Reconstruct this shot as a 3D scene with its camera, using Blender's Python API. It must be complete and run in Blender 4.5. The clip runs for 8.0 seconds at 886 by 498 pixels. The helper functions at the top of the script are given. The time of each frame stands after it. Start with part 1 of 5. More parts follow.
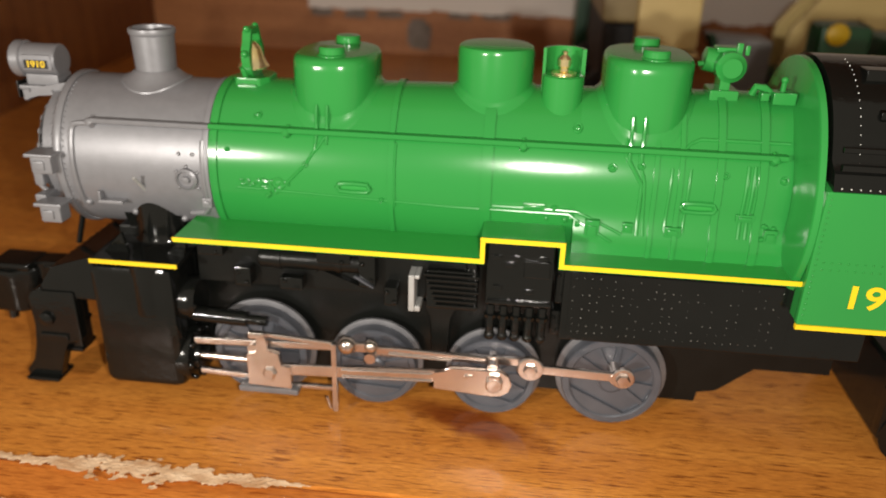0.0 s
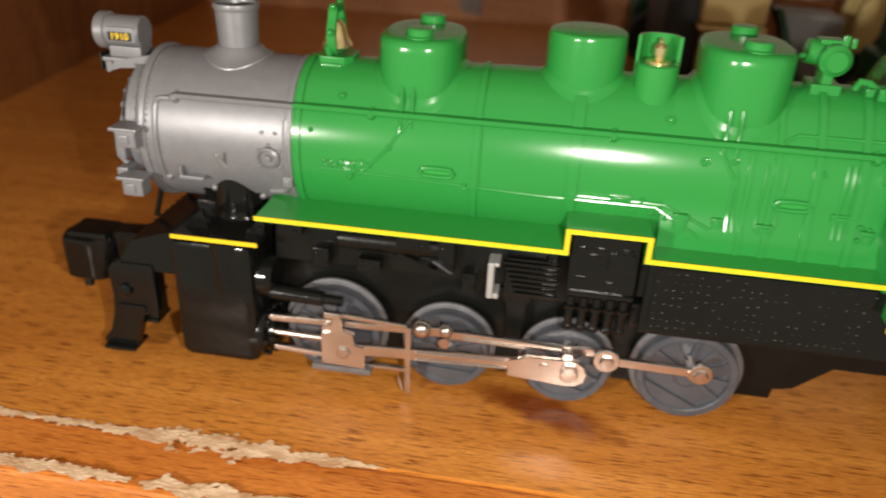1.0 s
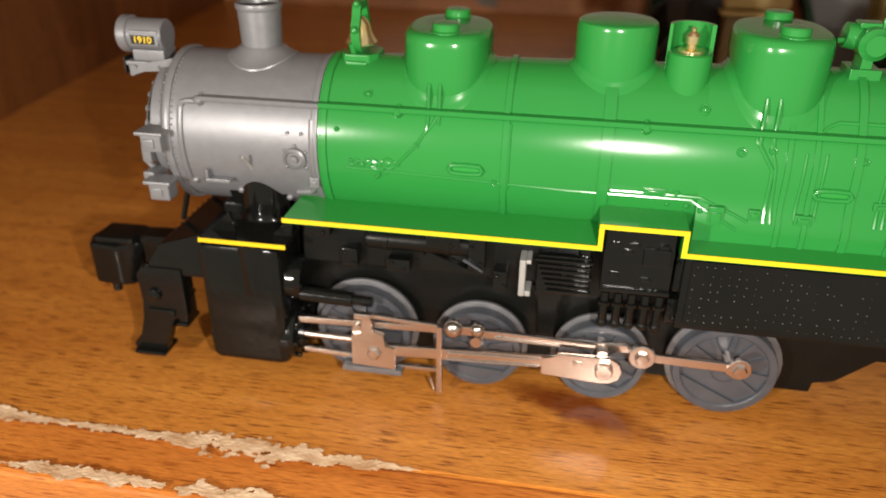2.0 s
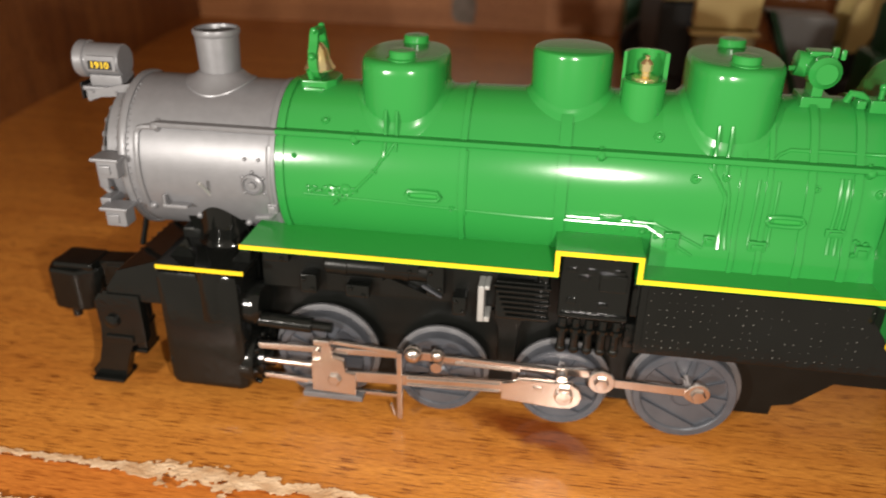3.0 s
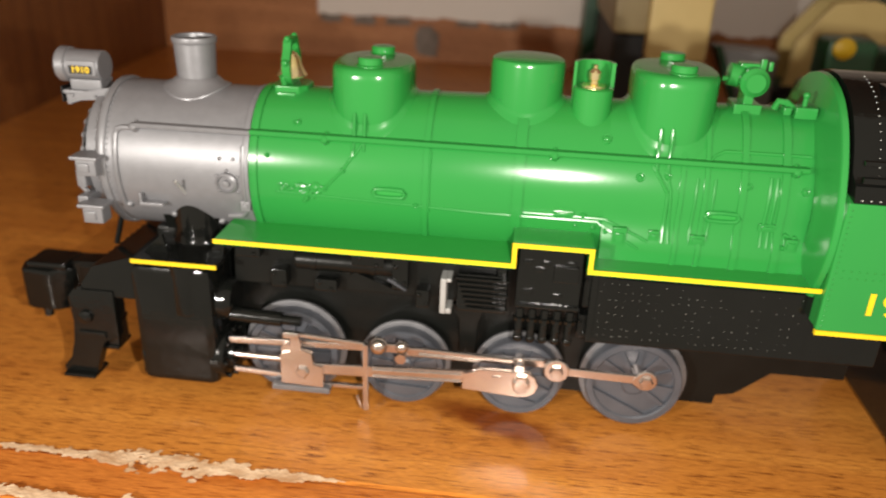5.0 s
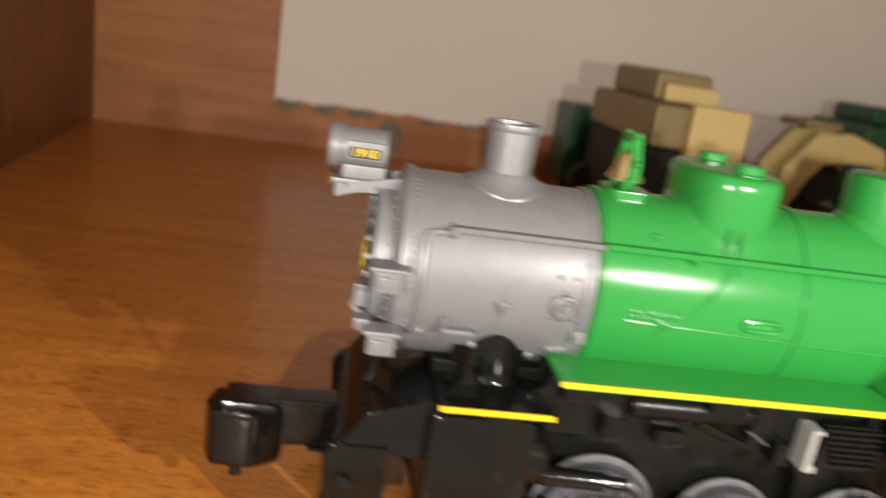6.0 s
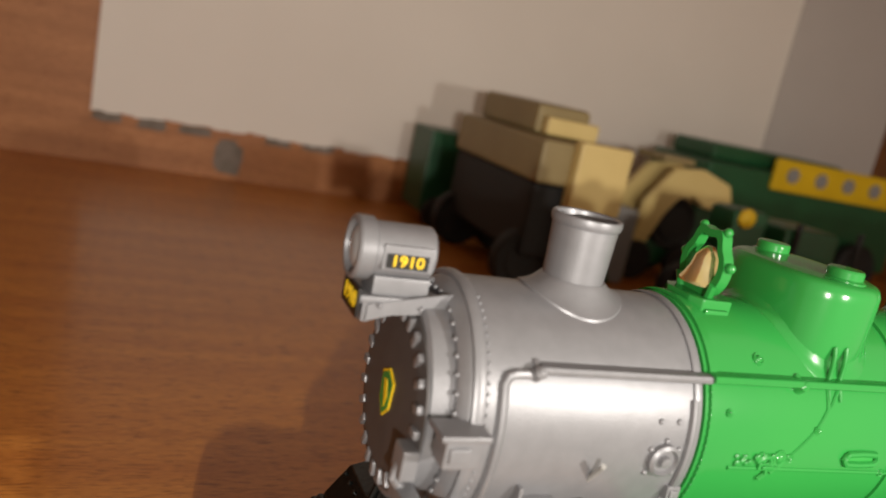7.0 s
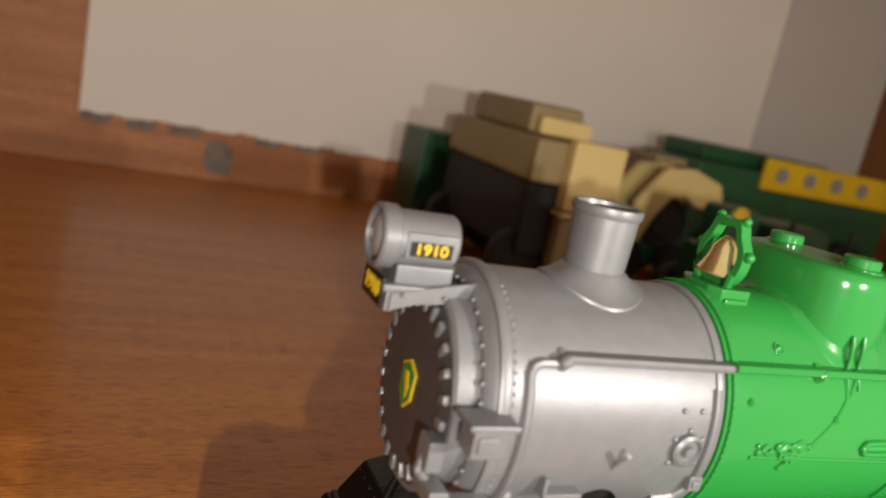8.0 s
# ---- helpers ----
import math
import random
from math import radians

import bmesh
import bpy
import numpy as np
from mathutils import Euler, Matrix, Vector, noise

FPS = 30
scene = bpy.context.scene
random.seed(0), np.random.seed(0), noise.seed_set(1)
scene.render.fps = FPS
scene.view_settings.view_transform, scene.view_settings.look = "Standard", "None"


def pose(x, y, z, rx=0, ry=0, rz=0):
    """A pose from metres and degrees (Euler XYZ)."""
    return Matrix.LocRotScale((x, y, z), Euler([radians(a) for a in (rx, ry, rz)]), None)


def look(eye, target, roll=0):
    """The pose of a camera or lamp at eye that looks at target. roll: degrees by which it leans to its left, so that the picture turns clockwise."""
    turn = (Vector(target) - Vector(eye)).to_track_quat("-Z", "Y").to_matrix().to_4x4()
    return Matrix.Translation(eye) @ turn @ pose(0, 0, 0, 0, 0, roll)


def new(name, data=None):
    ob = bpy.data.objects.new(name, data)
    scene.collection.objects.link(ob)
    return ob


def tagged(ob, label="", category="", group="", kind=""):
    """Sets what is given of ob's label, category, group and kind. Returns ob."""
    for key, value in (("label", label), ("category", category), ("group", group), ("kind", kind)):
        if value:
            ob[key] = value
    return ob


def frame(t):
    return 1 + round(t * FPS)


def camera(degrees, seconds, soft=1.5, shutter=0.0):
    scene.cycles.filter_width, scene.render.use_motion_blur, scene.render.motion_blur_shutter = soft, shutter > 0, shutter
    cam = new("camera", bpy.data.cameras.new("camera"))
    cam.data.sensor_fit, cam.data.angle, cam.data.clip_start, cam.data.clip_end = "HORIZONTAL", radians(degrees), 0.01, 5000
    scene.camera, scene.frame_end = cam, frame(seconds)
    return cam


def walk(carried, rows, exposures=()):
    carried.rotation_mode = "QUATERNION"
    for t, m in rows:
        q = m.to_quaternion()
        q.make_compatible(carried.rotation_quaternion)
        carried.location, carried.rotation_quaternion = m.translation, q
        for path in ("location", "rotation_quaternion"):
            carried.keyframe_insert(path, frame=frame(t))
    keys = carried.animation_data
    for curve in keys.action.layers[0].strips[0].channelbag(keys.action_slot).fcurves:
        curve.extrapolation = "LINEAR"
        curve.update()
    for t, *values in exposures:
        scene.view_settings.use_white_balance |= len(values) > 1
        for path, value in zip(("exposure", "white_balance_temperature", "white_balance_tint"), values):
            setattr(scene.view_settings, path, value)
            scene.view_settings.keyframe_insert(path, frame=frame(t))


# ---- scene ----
cam = camera(60.2, 8.0, soft=1.5, shutter=0.5)
PATH = [
    (0.0, (0.134, -0.217, 0.146), (-0.052, 1.595, -0.682), 1.6),
    (0.5, (0.135, -0.221, 0.151), (-0.096, 1.564, -0.721), 2.5),
    (1.0, (0.119, -0.214, 0.151), (-0.135, 1.543, -0.769), 2.6),
    (1.2, (0.1145, -0.213, 0.1505), (-0.165, 1.533, -0.781), 1.9),
    (2.3, (0.116, -0.21, 0.151), (-0.179, 1.532, -0.785), 0.5),
    (2.5, (0.117, -0.209, 0.153), (-0.175, 1.538, -0.777), 0.5),
    (3.0, (0.122, -0.208, 0.154), (-0.141, 1.555, -0.754), 1.0),
    (3.5, (0.131, -0.204, 0.155), (-0.104, 1.574, -0.731), 1.3),
    (4.0, (0.133, -0.206, 0.154), (-0.079, 1.583, -0.714), 1.5),
    (4.2, (0.133, -0.208, 0.154), (-0.065, 1.587, -0.706), 1.7),
    (5.3, (0.11, -0.228, 0.14), (-0.039, 1.621, -0.607), 3.4),
    (5.5, (0.077, -0.217, 0.129), (-0.011, 1.676, -0.508), 5.0),
    (5.7, (0.042, -0.206, 0.123), (0.148, 1.728, -0.376), 7.5),
    (6.0, (-0.013, -0.182, 0.129), (0.247, 1.726, -0.413), 8.8),
    (6.2, (-0.038, -0.16, 0.124), (0.366, 1.724, -0.414), 10.1),
    (6.5, (-0.052, -0.134, 0.125), (0.555, 1.707, -0.365), 11.8),
    (7.0, (-0.053, -0.119, 0.13), (0.704, 1.68, -0.305), 12.0),
    (7.5, (-0.052, -0.116, 0.129), (0.737, 1.678, -0.267), 11.6),
    (8.0, (-0.058, -0.116, 0.126), (0.734, 1.672, -0.293), 12.0),
]
walk(cam, [(t, look(Vector(eye), Vector(target), roll)) for t, eye, target, roll in PATH],
     [(0.0, -0.14), (1.2, -0.12), (2.5, 0.0), (4.2, 0.08), (5.5, 0.15), (6.0, 0.34), (7.0, 0.30), (8.0, 0.29)])
cam.data.dof.use_dof, cam.data.dof.focus_distance, cam.data.dof.aperture_fstop = True, 0.176, 14.0

# ---- light ----
world = bpy.data.worlds.new("room")
scene.world = world
world.use_nodes = True
world.node_tree.nodes["Background"].inputs["Color"].default_value = (1.0, 0.84, 0.66, 1)
world.node_tree.nodes["Background"].inputs["Strength"].default_value = 0.47


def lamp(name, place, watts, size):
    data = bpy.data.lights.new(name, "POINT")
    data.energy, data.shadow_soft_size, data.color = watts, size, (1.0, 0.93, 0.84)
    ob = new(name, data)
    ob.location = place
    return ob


# hand torch held still near its early place, plus an added fill farther back
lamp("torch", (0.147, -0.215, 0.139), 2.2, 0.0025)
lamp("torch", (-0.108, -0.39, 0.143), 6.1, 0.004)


# ---- materials ----
def material(name, colour, rough=0.5, metal=0.0, coat=0.0, second=None, scale=60.0, stretch=(1, 1, 1), amount=0.5,
             bump=0.0, bump_scale=400.0, spec=0.5, rough_spread=0.0):
    m = bpy.data.materials.new(name)
    m.use_nodes = True
    nt = m.node_tree
    b = nt.nodes["Principled BSDF"]
    b.inputs["Base Color"].default_value = (*colour, 1)
    b.inputs["Roughness"].default_value = rough
    b.inputs["Metallic"].default_value = metal
    b.inputs["Coat Weight"].default_value = coat
    b.inputs["Coat Roughness"].default_value = 0.08
    b.inputs["Specular IOR Level"].default_value = spec
    tc = nt.nodes.new("ShaderNodeTexCoord")
    mp = nt.nodes.new("ShaderNodeMapping")
    mp.inputs["Scale"].default_value = stretch
    nt.links.new(tc.outputs["Object"], mp.inputs["Vector"])
    n = nt.nodes.new("ShaderNodeTexNoise")
    n.inputs["Scale"].default_value = scale
    n.inputs["Detail"].default_value = 6
    nt.links.new(mp.outputs["Vector"], n.inputs["Vector"])
    ramp = nt.nodes.new("ShaderNodeValToRGB")
    second = second or tuple(c * 0.8 for c in colour)
    ramp.color_ramp.elements[0].position, ramp.color_ramp.elements[1].position = 0.5 - amount / 2, 0.5 + amount / 2
    ramp.color_ramp.elements[0].color, ramp.color_ramp.elements[1].color = (*second, 1), (*colour, 1)
    nt.links.new(n.outputs["Fac"], ramp.inputs["Fac"])
    nt.links.new(ramp.outputs["Color"], b.inputs["Base Color"])
    if rough_spread:
        mr = nt.nodes.new("ShaderNodeMapRange")
        mr.inputs["To Min"].default_value, mr.inputs["To Max"].default_value = rough - rough_spread, rough + rough_spread
        nt.links.new(n.outputs["Fac"], mr.inputs["Value"])
        nt.links.new(mr.outputs["Result"], b.inputs["Roughness"])
    if bump:
        n2 = nt.nodes.new("ShaderNodeTexNoise")
        n2.inputs["Scale"].default_value = bump_scale
        n2.inputs["Detail"].default_value = 4
        nt.links.new(mp.outputs["Vector"], n2.inputs["Vector"])
        bm_ = nt.nodes.new("ShaderNodeBump")
        bm_.inputs["Strength"].default_value = bump
        bm_.inputs["Distance"].default_value = 0.0003
        nt.links.new(n2.outputs["Fac"], bm_.inputs["Height"])
        nt.links.new(bm_.outputs["Normal"], b.inputs["Normal"])
    return m


def wood(name, light, dark, pore, rough, coat, along="x", dark_oval=None):
    """Varnished wood: broad figure and fine dark pores, both drawn out along the grain."""
    m = bpy.data.materials.new(name)
    m.use_nodes = True
    nt = m.node_tree
    b = nt.nodes["Principled BSDF"]
    b.inputs["Roughness"].default_value = rough
    b.inputs["Coat Weight"].default_value = coat
    b.inputs["Coat Roughness"].default_value = 0.16
    tc = nt.nodes.new("ShaderNodeTexCoord")

    def noise_at(stretch, scale, detail, low, high, c0, c1, distortion=0.0):
        mp = nt.nodes.new("ShaderNodeMapping")
        mp.inputs["Scale"].default_value = stretch
        nt.links.new(tc.outputs["Object"], mp.inputs["Vector"])
        n = nt.nodes.new("ShaderNodeTexNoise")
        n.inputs["Scale"].default_value, n.inputs["Detail"].default_value = scale, detail
        n.inputs["Distortion"].default_value = distortion
        nt.links.new(mp.outputs["Vector"], n.inputs["Vector"])
        r = nt.nodes.new("ShaderNodeValToRGB")
        r.color_ramp.elements[0].position, r.color_ramp.elements[1].position = low, high
        r.color_ramp.elements[0].color, r.color_ramp.elements[1].color = (*c0, 1), (*c1, 1)
        nt.links.new(n.outputs["Fac"], r.inputs["Fac"])
        return r, n

    s1, s2 = {"x": ((1, 14, 14), (1, 16, 16)), "z": ((14, 14, 1), (16, 16, 1))}[along]
    figure, _ = noise_at(s1, 6.0, 5, 0.3, 0.7, dark, light, 0.6)
    pores, pn = noise_at(s2, 105.0, 4, 0.36, 0.45, pore, (1, 1, 1))
    fine, _ = noise_at(tuple(c * 2.2 if c > 1 else 5 for c in s2), 60.0, 3, 0.35, 0.65, (0.80, 0.74, 0.68), (1.08, 1.08, 1.08))
    blotch, _ = noise_at((1, 1, 1), 9.0, 3, 0.3, 0.7, (0.86, 0.83, 0.8), (1, 1, 1))
    last = figure.outputs["Color"]
    for layer in (pores, fine, blotch):
        mix = nt.nodes.new("ShaderNodeMix")
        mix.data_type, mix.blend_type = "RGBA", "MULTIPLY"
        mix.inputs["Factor"].default_value = 1.0
        nt.links.new(last, mix.inputs["A"])
        nt.links.new(layer.outputs["Color"], mix.inputs["B"])
        last = mix.outputs["Result"]
    if dark_oval:
        # a dark oval with a ragged rim, turned off the grain
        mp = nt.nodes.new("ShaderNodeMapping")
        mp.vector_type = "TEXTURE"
        mp.inputs["Location"].default_value, mp.inputs["Rotation"].default_value, mp.inputs["Scale"].default_value = dark_oval
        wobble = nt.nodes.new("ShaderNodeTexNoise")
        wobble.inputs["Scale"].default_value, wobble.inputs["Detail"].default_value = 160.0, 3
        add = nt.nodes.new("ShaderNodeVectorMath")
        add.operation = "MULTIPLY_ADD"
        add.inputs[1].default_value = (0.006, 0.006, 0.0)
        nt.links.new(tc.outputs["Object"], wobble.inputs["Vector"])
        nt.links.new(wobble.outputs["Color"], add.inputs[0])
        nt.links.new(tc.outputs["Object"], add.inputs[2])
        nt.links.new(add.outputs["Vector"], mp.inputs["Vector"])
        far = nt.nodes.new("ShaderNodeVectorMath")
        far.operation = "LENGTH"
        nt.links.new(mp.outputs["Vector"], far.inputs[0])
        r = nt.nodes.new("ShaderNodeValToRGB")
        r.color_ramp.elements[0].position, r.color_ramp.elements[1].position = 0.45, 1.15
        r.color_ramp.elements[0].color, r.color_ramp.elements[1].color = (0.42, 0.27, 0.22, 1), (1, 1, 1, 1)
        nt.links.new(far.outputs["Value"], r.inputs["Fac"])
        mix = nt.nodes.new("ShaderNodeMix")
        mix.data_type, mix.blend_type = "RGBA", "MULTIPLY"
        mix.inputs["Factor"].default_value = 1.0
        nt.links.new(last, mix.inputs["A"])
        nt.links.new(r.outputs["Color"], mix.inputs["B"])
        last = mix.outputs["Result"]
    nt.links.new(last, b.inputs["Base Color"])
    bump = nt.nodes.new("ShaderNodeBump")
    bump.inputs["Strength"].default_value, bump.inputs["Distance"].default_value = 0.15, 0.0004
    nt.links.new(pn.outputs["Fac"], bump.inputs["Height"])
    nt.links.new(bump.outputs["Normal"], b.inputs["Normal"])
    return m


GREEN = material("green_plastic", (0.025, 0.235, 0.042), 0.19, second=(0.021, 0.215, 0.041), scale=25, bump=0.03, rough_spread=0.02)
GREEN_FLAT = material("green_paint", (0.026, 0.26, 0.044), 0.28, second=(0.024, 0.26, 0.042), scale=40)
SILVER = material("silver_paint", (0.225, 0.225, 0.238), 0.40, metal=0.35, second=(0.195, 0.195, 0.207), scale=300, bump=0.12, bump_scale=2500)
DARK_SILVER = material("dark_graphite_paint", (0.085, 0.08, 0.08), 0.5, metal=0.3, scale=250, bump=0.15, bump_scale=2500)
BLACK = material("black_plastic", (0.004, 0.0045, 0.004), 0.13, second=(0.006, 0.0064, 0.0058), scale=60, bump=0.30, bump_scale=420, rough_spread=0.06, spec=0.36)
BLACK_MATT = material("black_undergear", (0.004, 0.0045, 0.004), 0.30, second=(0.007, 0.0074, 0.0066), scale=90, bump=0.2, bump_scale=900, spec=0.25)
YELLOW = material("yellow_paint", (0.80, 0.55, 0.01), 0.4, second=(0.72, 0.48, 0.01), scale=90)
# glints on black bolt heads, put into a paler metal colour
GLINT = material("glint_on_bolt_heads", (0.30, 0.30, 0.28), 0.35, metal=0.6, scale=200)
PALE = material("pale_casting_and_gloss", (0.42, 0.42, 0.41), 0.45, metal=0.3, second=(0.34, 0.34, 0.33), scale=200)
WHEEL_GREY = material("grey_wheel_metal", (0.095, 0.101, 0.117), 0.32, metal=0.25, second=(0.068, 0.073, 0.086), scale=160, bump=0.1, bump_scale=1500)
FLANGE = material("worn_wheel_flange", (0.20, 0.20, 0.21), 0.45, metal=0.5, second=(0.13, 0.13, 0.14), scale=200)
STEEL = material("nickel_rod", (0.66, 0.58, 0.53), 0.23, metal=0.97, second=(0.52, 0.45, 0.41), scale=120, bump=0.03, bump_scale=1200)
GOLD = material("polished_brass", (0.93, 0.82, 0.50), 0.17, metal=0.9, second=(0.95, 0.74, 0.28), scale=200, bump=0.3, bump_scale=500)
DECAL = material("black_decal", (0.004, 0.004, 0.004), 0.4)
LENS = material("headlight_lens", (0.32, 0.33, 0.34), 0.08, metal=0.1, spec=0.8)
SHELF = wood("varnished_shelf_wood", (0.66, 0.275, 0.048), (0.50, 0.18, 0.028), (0.36, 0.25, 0.19), 0.42, 0.3, dark_oval=((0.128, -0.0215, 0.0), (0, 0, radians(-20)), (0.028, 0.0086, 1.0)))
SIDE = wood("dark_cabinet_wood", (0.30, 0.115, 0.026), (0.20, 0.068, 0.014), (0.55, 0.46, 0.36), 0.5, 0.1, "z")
BACK = wood("back_board_wood", (0.56, 0.25, 0.09), (0.42, 0.17, 0.055), (0.7, 0.6, 0.5), 0.55, 0.0)
LIP = wood("front_lip_wood", (0.66, 0.235, 0.042), (0.46, 0.14, 0.022), (0.55, 0.42, 0.34), 0.42, 0.2)
CHIPPED = material("chipped_pale_wood", (0.76, 0.56, 0.37), 0.7, second=(0.40, 0.21, 0.09), scale=110, stretch=(1, 2, 2), amount=0.38, bump=0.6, bump_scale=700)
WHITE = material("off_white_card", (0.86, 0.80, 0.73), 0.8, second=(0.81, 0.75, 0.68), scale=7, bump=0.1, bump_scale=120)
# the card's colour dimmed, for its shaded right end
SHADED_CARD = material("card_in_shade", (0.60, 0.56, 0.53), 0.8, second=(0.54, 0.50, 0.47), scale=7, bump=0.1, bump_scale=120)
TORN = material("torn_grey_paper", (0.27, 0.23, 0.20), 0.9, second=(0.16, 0.13, 0.10), scale=80)
CREAM = material("cream_plastic", (0.66, 0.51, 0.21), 0.5, second=(0.58, 0.44, 0.17), scale=30)
TAN = material("tan_plastic", (0.29, 0.225, 0.10), 0.55, second=(0.24, 0.18, 0.08), scale=30)
TOY_GREEN = material("dark_green_toy_paint", (0.012, 0.085, 0.03), 0.4, second=(0.01, 0.06, 0.022), scale=30)
TOY_YELLOW = material("yellow_toy_plastic", (0.70, 0.46, 0.01), 0.4, scale=30)
RUBBER = material("black_toy_rubber", (0.012, 0.012, 0.012), 0.7, scale=90)
GREY = material("grey_toy_plastic", (0.26, 0.255, 0.25), 0.5, scale=40)


# ---- mesh helpers ----
def thing(name, label, category, place=(0, 0, 0), **more):
    ob = new(name)
    ob.empty_display_size = 0.01
    ob.location = place
    return tagged(ob, label, category, **more)


def finish(name, bm, mat, smooth=True):
    bmesh.ops.recalc_face_normals(bm, faces=bm.faces)
    me = bpy.data.meshes.new(name)
    if smooth:
        for f in bm.faces:
            f.smooth = True
        for e in bm.edges:
            if len(e.link_faces) == 2 and e.calc_face_angle(0) > radians(32):
                e.smooth = False
    bm.to_mesh(me)
    bm.free()
    me.materials.append(mat)
    return me


def part(name, bm, mat, parent=None, label="", smooth=True):
    ob = new(name, finish(name, bm, mat, smooth))
    if smooth:
        ob.modifiers.new("even_shading", "WEIGHTED_NORMAL").keep_sharp = True
    if parent:
        ob.parent = parent
    return tagged(ob, label)


def box(bm, x0, x1, y0, y1, z0, z1, bevel=0.0, turn=None):
    m = Matrix.Translation(((x0 + x1) / 2, (y0 + y1) / 2, (z0 + z1) / 2))
    if turn:
        m = m @ turn
    made = bmesh.ops.create_cube(bm, size=1, matrix=m @ Matrix.Diagonal((x1 - x0, y1 - y0, z1 - z0, 1)))
    if bevel:
        vs = set(made["verts"])
        edges = [e for e in bm.edges if e.verts[0] in vs and e.verts[1] in vs]
        bmesh.ops.bevel(bm, geom=edges, offset=bevel, segments=2, affect="EDGES", profile=0.5)
    return bm


def axis_matrix(place, axis):
    q = Vector((0, 0, 1)).rotation_difference(Vector(axis).normalized())
    return Matrix.Translation(place) @ q.to_matrix().to_4x4()


def lathe(bm, profile, place=(0, 0, 0), axis=(0, 0, 1), n=32, closed=False):
    """Turn (radius, height) pairs about an axis through place."""
    m = axis_matrix(place, axis)
    rings = []
    for r, h in profile:
        if r < 1e-7:
            rings.append([bm.verts.new(m @ Vector((0, 0, h)))])
        else:
            rings.append([bm.verts.new(m @ Vector((r * math.cos(a), r * math.sin(a), h)))
                          for a in (2 * math.pi * i / n for i in range(n))])
    pairs = list(zip(rings, rings[1:])) + ([(rings[-1], rings[0])] if closed else [])
    for a, b in pairs:
        for i in range(n):
            j = (i + 1) % n
            if len(a) == 1 and len(b) == 1:
                continue
            if len(a) == 1:
                bm.faces.new((a[0], b[i], b[j]))
            elif len(b) == 1:
                bm.faces.new((a[i], a[j], b[0]))
            else:
                bm.faces.new((a[i], a[j], b[j], b[i]))
    return bm


def rod(bm, a, b, r, n=12, r2=None):
    a, b = Vector(a), Vector(b)
    h = (b - a).length
    r2 = r if r2 is None else r2
    return lathe(bm, [(0, 0), (r, 0), (r2, h), (0, h)], a, b - a, n)


def tube(bm, points, r, n=8):
    """A round bar along a polyline, with closed ends."""
    pts = [Vector(p) for p in points]
    rings = []
    side = None
    for i, p in enumerate(pts):
        d = (pts[min(i + 1, len(pts) - 1)] - pts[max(i - 1, 0)]).normalized()
        side = d.orthogonal().normalized() if side is None else (side - d * side.dot(d)).normalized()
        up = side.cross(d)
        rings.append([bm.verts.new(p + (side * math.cos(2 * math.pi * k / n) + up * math.sin(2 * math.pi * k / n)) * r) for k in range(n)])
    for a, b in zip(rings, rings[1:]):
        for k in range(n):
            bm.faces.new((a[k], a[(k + 1) % n], b[(k + 1) % n], b[k]))
    bm.faces.new(rings[0])
    bm.faces.new(rings[-1])
    return bm


def prism(bm, outline, m, depth, bevel=0.0):
    """A flat outline (u, v), carried by m into space and given depth along m's z."""
    low = [bm.verts.new(m @ Vector((u, v, 0))) for u, v in outline]
    top = [bm.verts.new(m @ Vector((u, v, depth))) for u, v in outline]
    faces = [bm.faces.new(low), bm.faces.new(top)]
    k = len(outline)
    for i in range(k):
        faces.append(bm.faces.new((low[i], low[(i + 1) % k], top[(i + 1) % k], top[i])))
    if bevel:
        bmesh.ops.bevel(bm, geom=list({e for f in faces for e in f.edges}), offset=bevel, segments=2, affect="EDGES", profile=0.5)
    return bm


XZ = Matrix(((1, 0, 0, 0), (0, 0, 1, 0), (0, 1, 0, 0), (0, 0, 0, 1)))  # u to x, v to z, depth to +y


def side_plate(bm, outline, y, depth, bevel=0.0):
    return prism(bm, outline, Matrix.Translation((0, y, 0)) @ XZ, depth, bevel)


def bar(bm, a, b, h0, h1, y, depth, bevel=0.0003):
    """A flat bar from a to b (x, z), h0 and h1 high at its ends."""
    a, b = Vector(a), Vector(b)
    n = Vector((-(b - a).y, (b - a).x)).normalized()
    return side_plate(bm, [tuple(a + n * h0 / 2), tuple(b + n * h1 / 2), tuple(b - n * h1 / 2), tuple(a - n * h0 / 2)], y, depth, bevel)


def eye(bm, x, z, r, y, depth):
    return lathe(bm, [(0, 0), (r - 0.0003, 0), (r, 0.0003), (r, depth - 0.0003), (r - 0.0003, depth), (0, depth)], (x, y, z), (0, 1, 0), 28)


def bead(bm, place, r):
    bmesh.ops.create_icosphere(bm, subdivisions=2, radius=r, matrix=Matrix.Translation(place))
    return bm


def B():
    return bmesh.new()


def writing(name, text, size, m, mat, parent, depth=0.0001):
    c = bpy.data.curves.new(name, "FONT")
    c.body, c.size, c.extrude, c.align_x, c.align_y = text, size, depth, "CENTER", "CENTER"
    c.offset = size * 0.018
    tmp = bpy.data.objects.new(name, c)
    me = bpy.data.meshes.new_from_object(tmp)
    bpy.data.objects.remove(tmp)
    me.materials.append(mat)
    ob = new(name, me)
    ob.parent = parent
    ob.matrix_local = m
    return ob


# ---- the shelf and its walls ----
SIDE_X, BACK_Y, RIGHT_X = -0.33, 0.588, 0.785


def setting(name, bm, mat, label, category, smooth=False):
    return tagged(part(name, bm, mat, None, "", smooth), label, category, kind="structure")


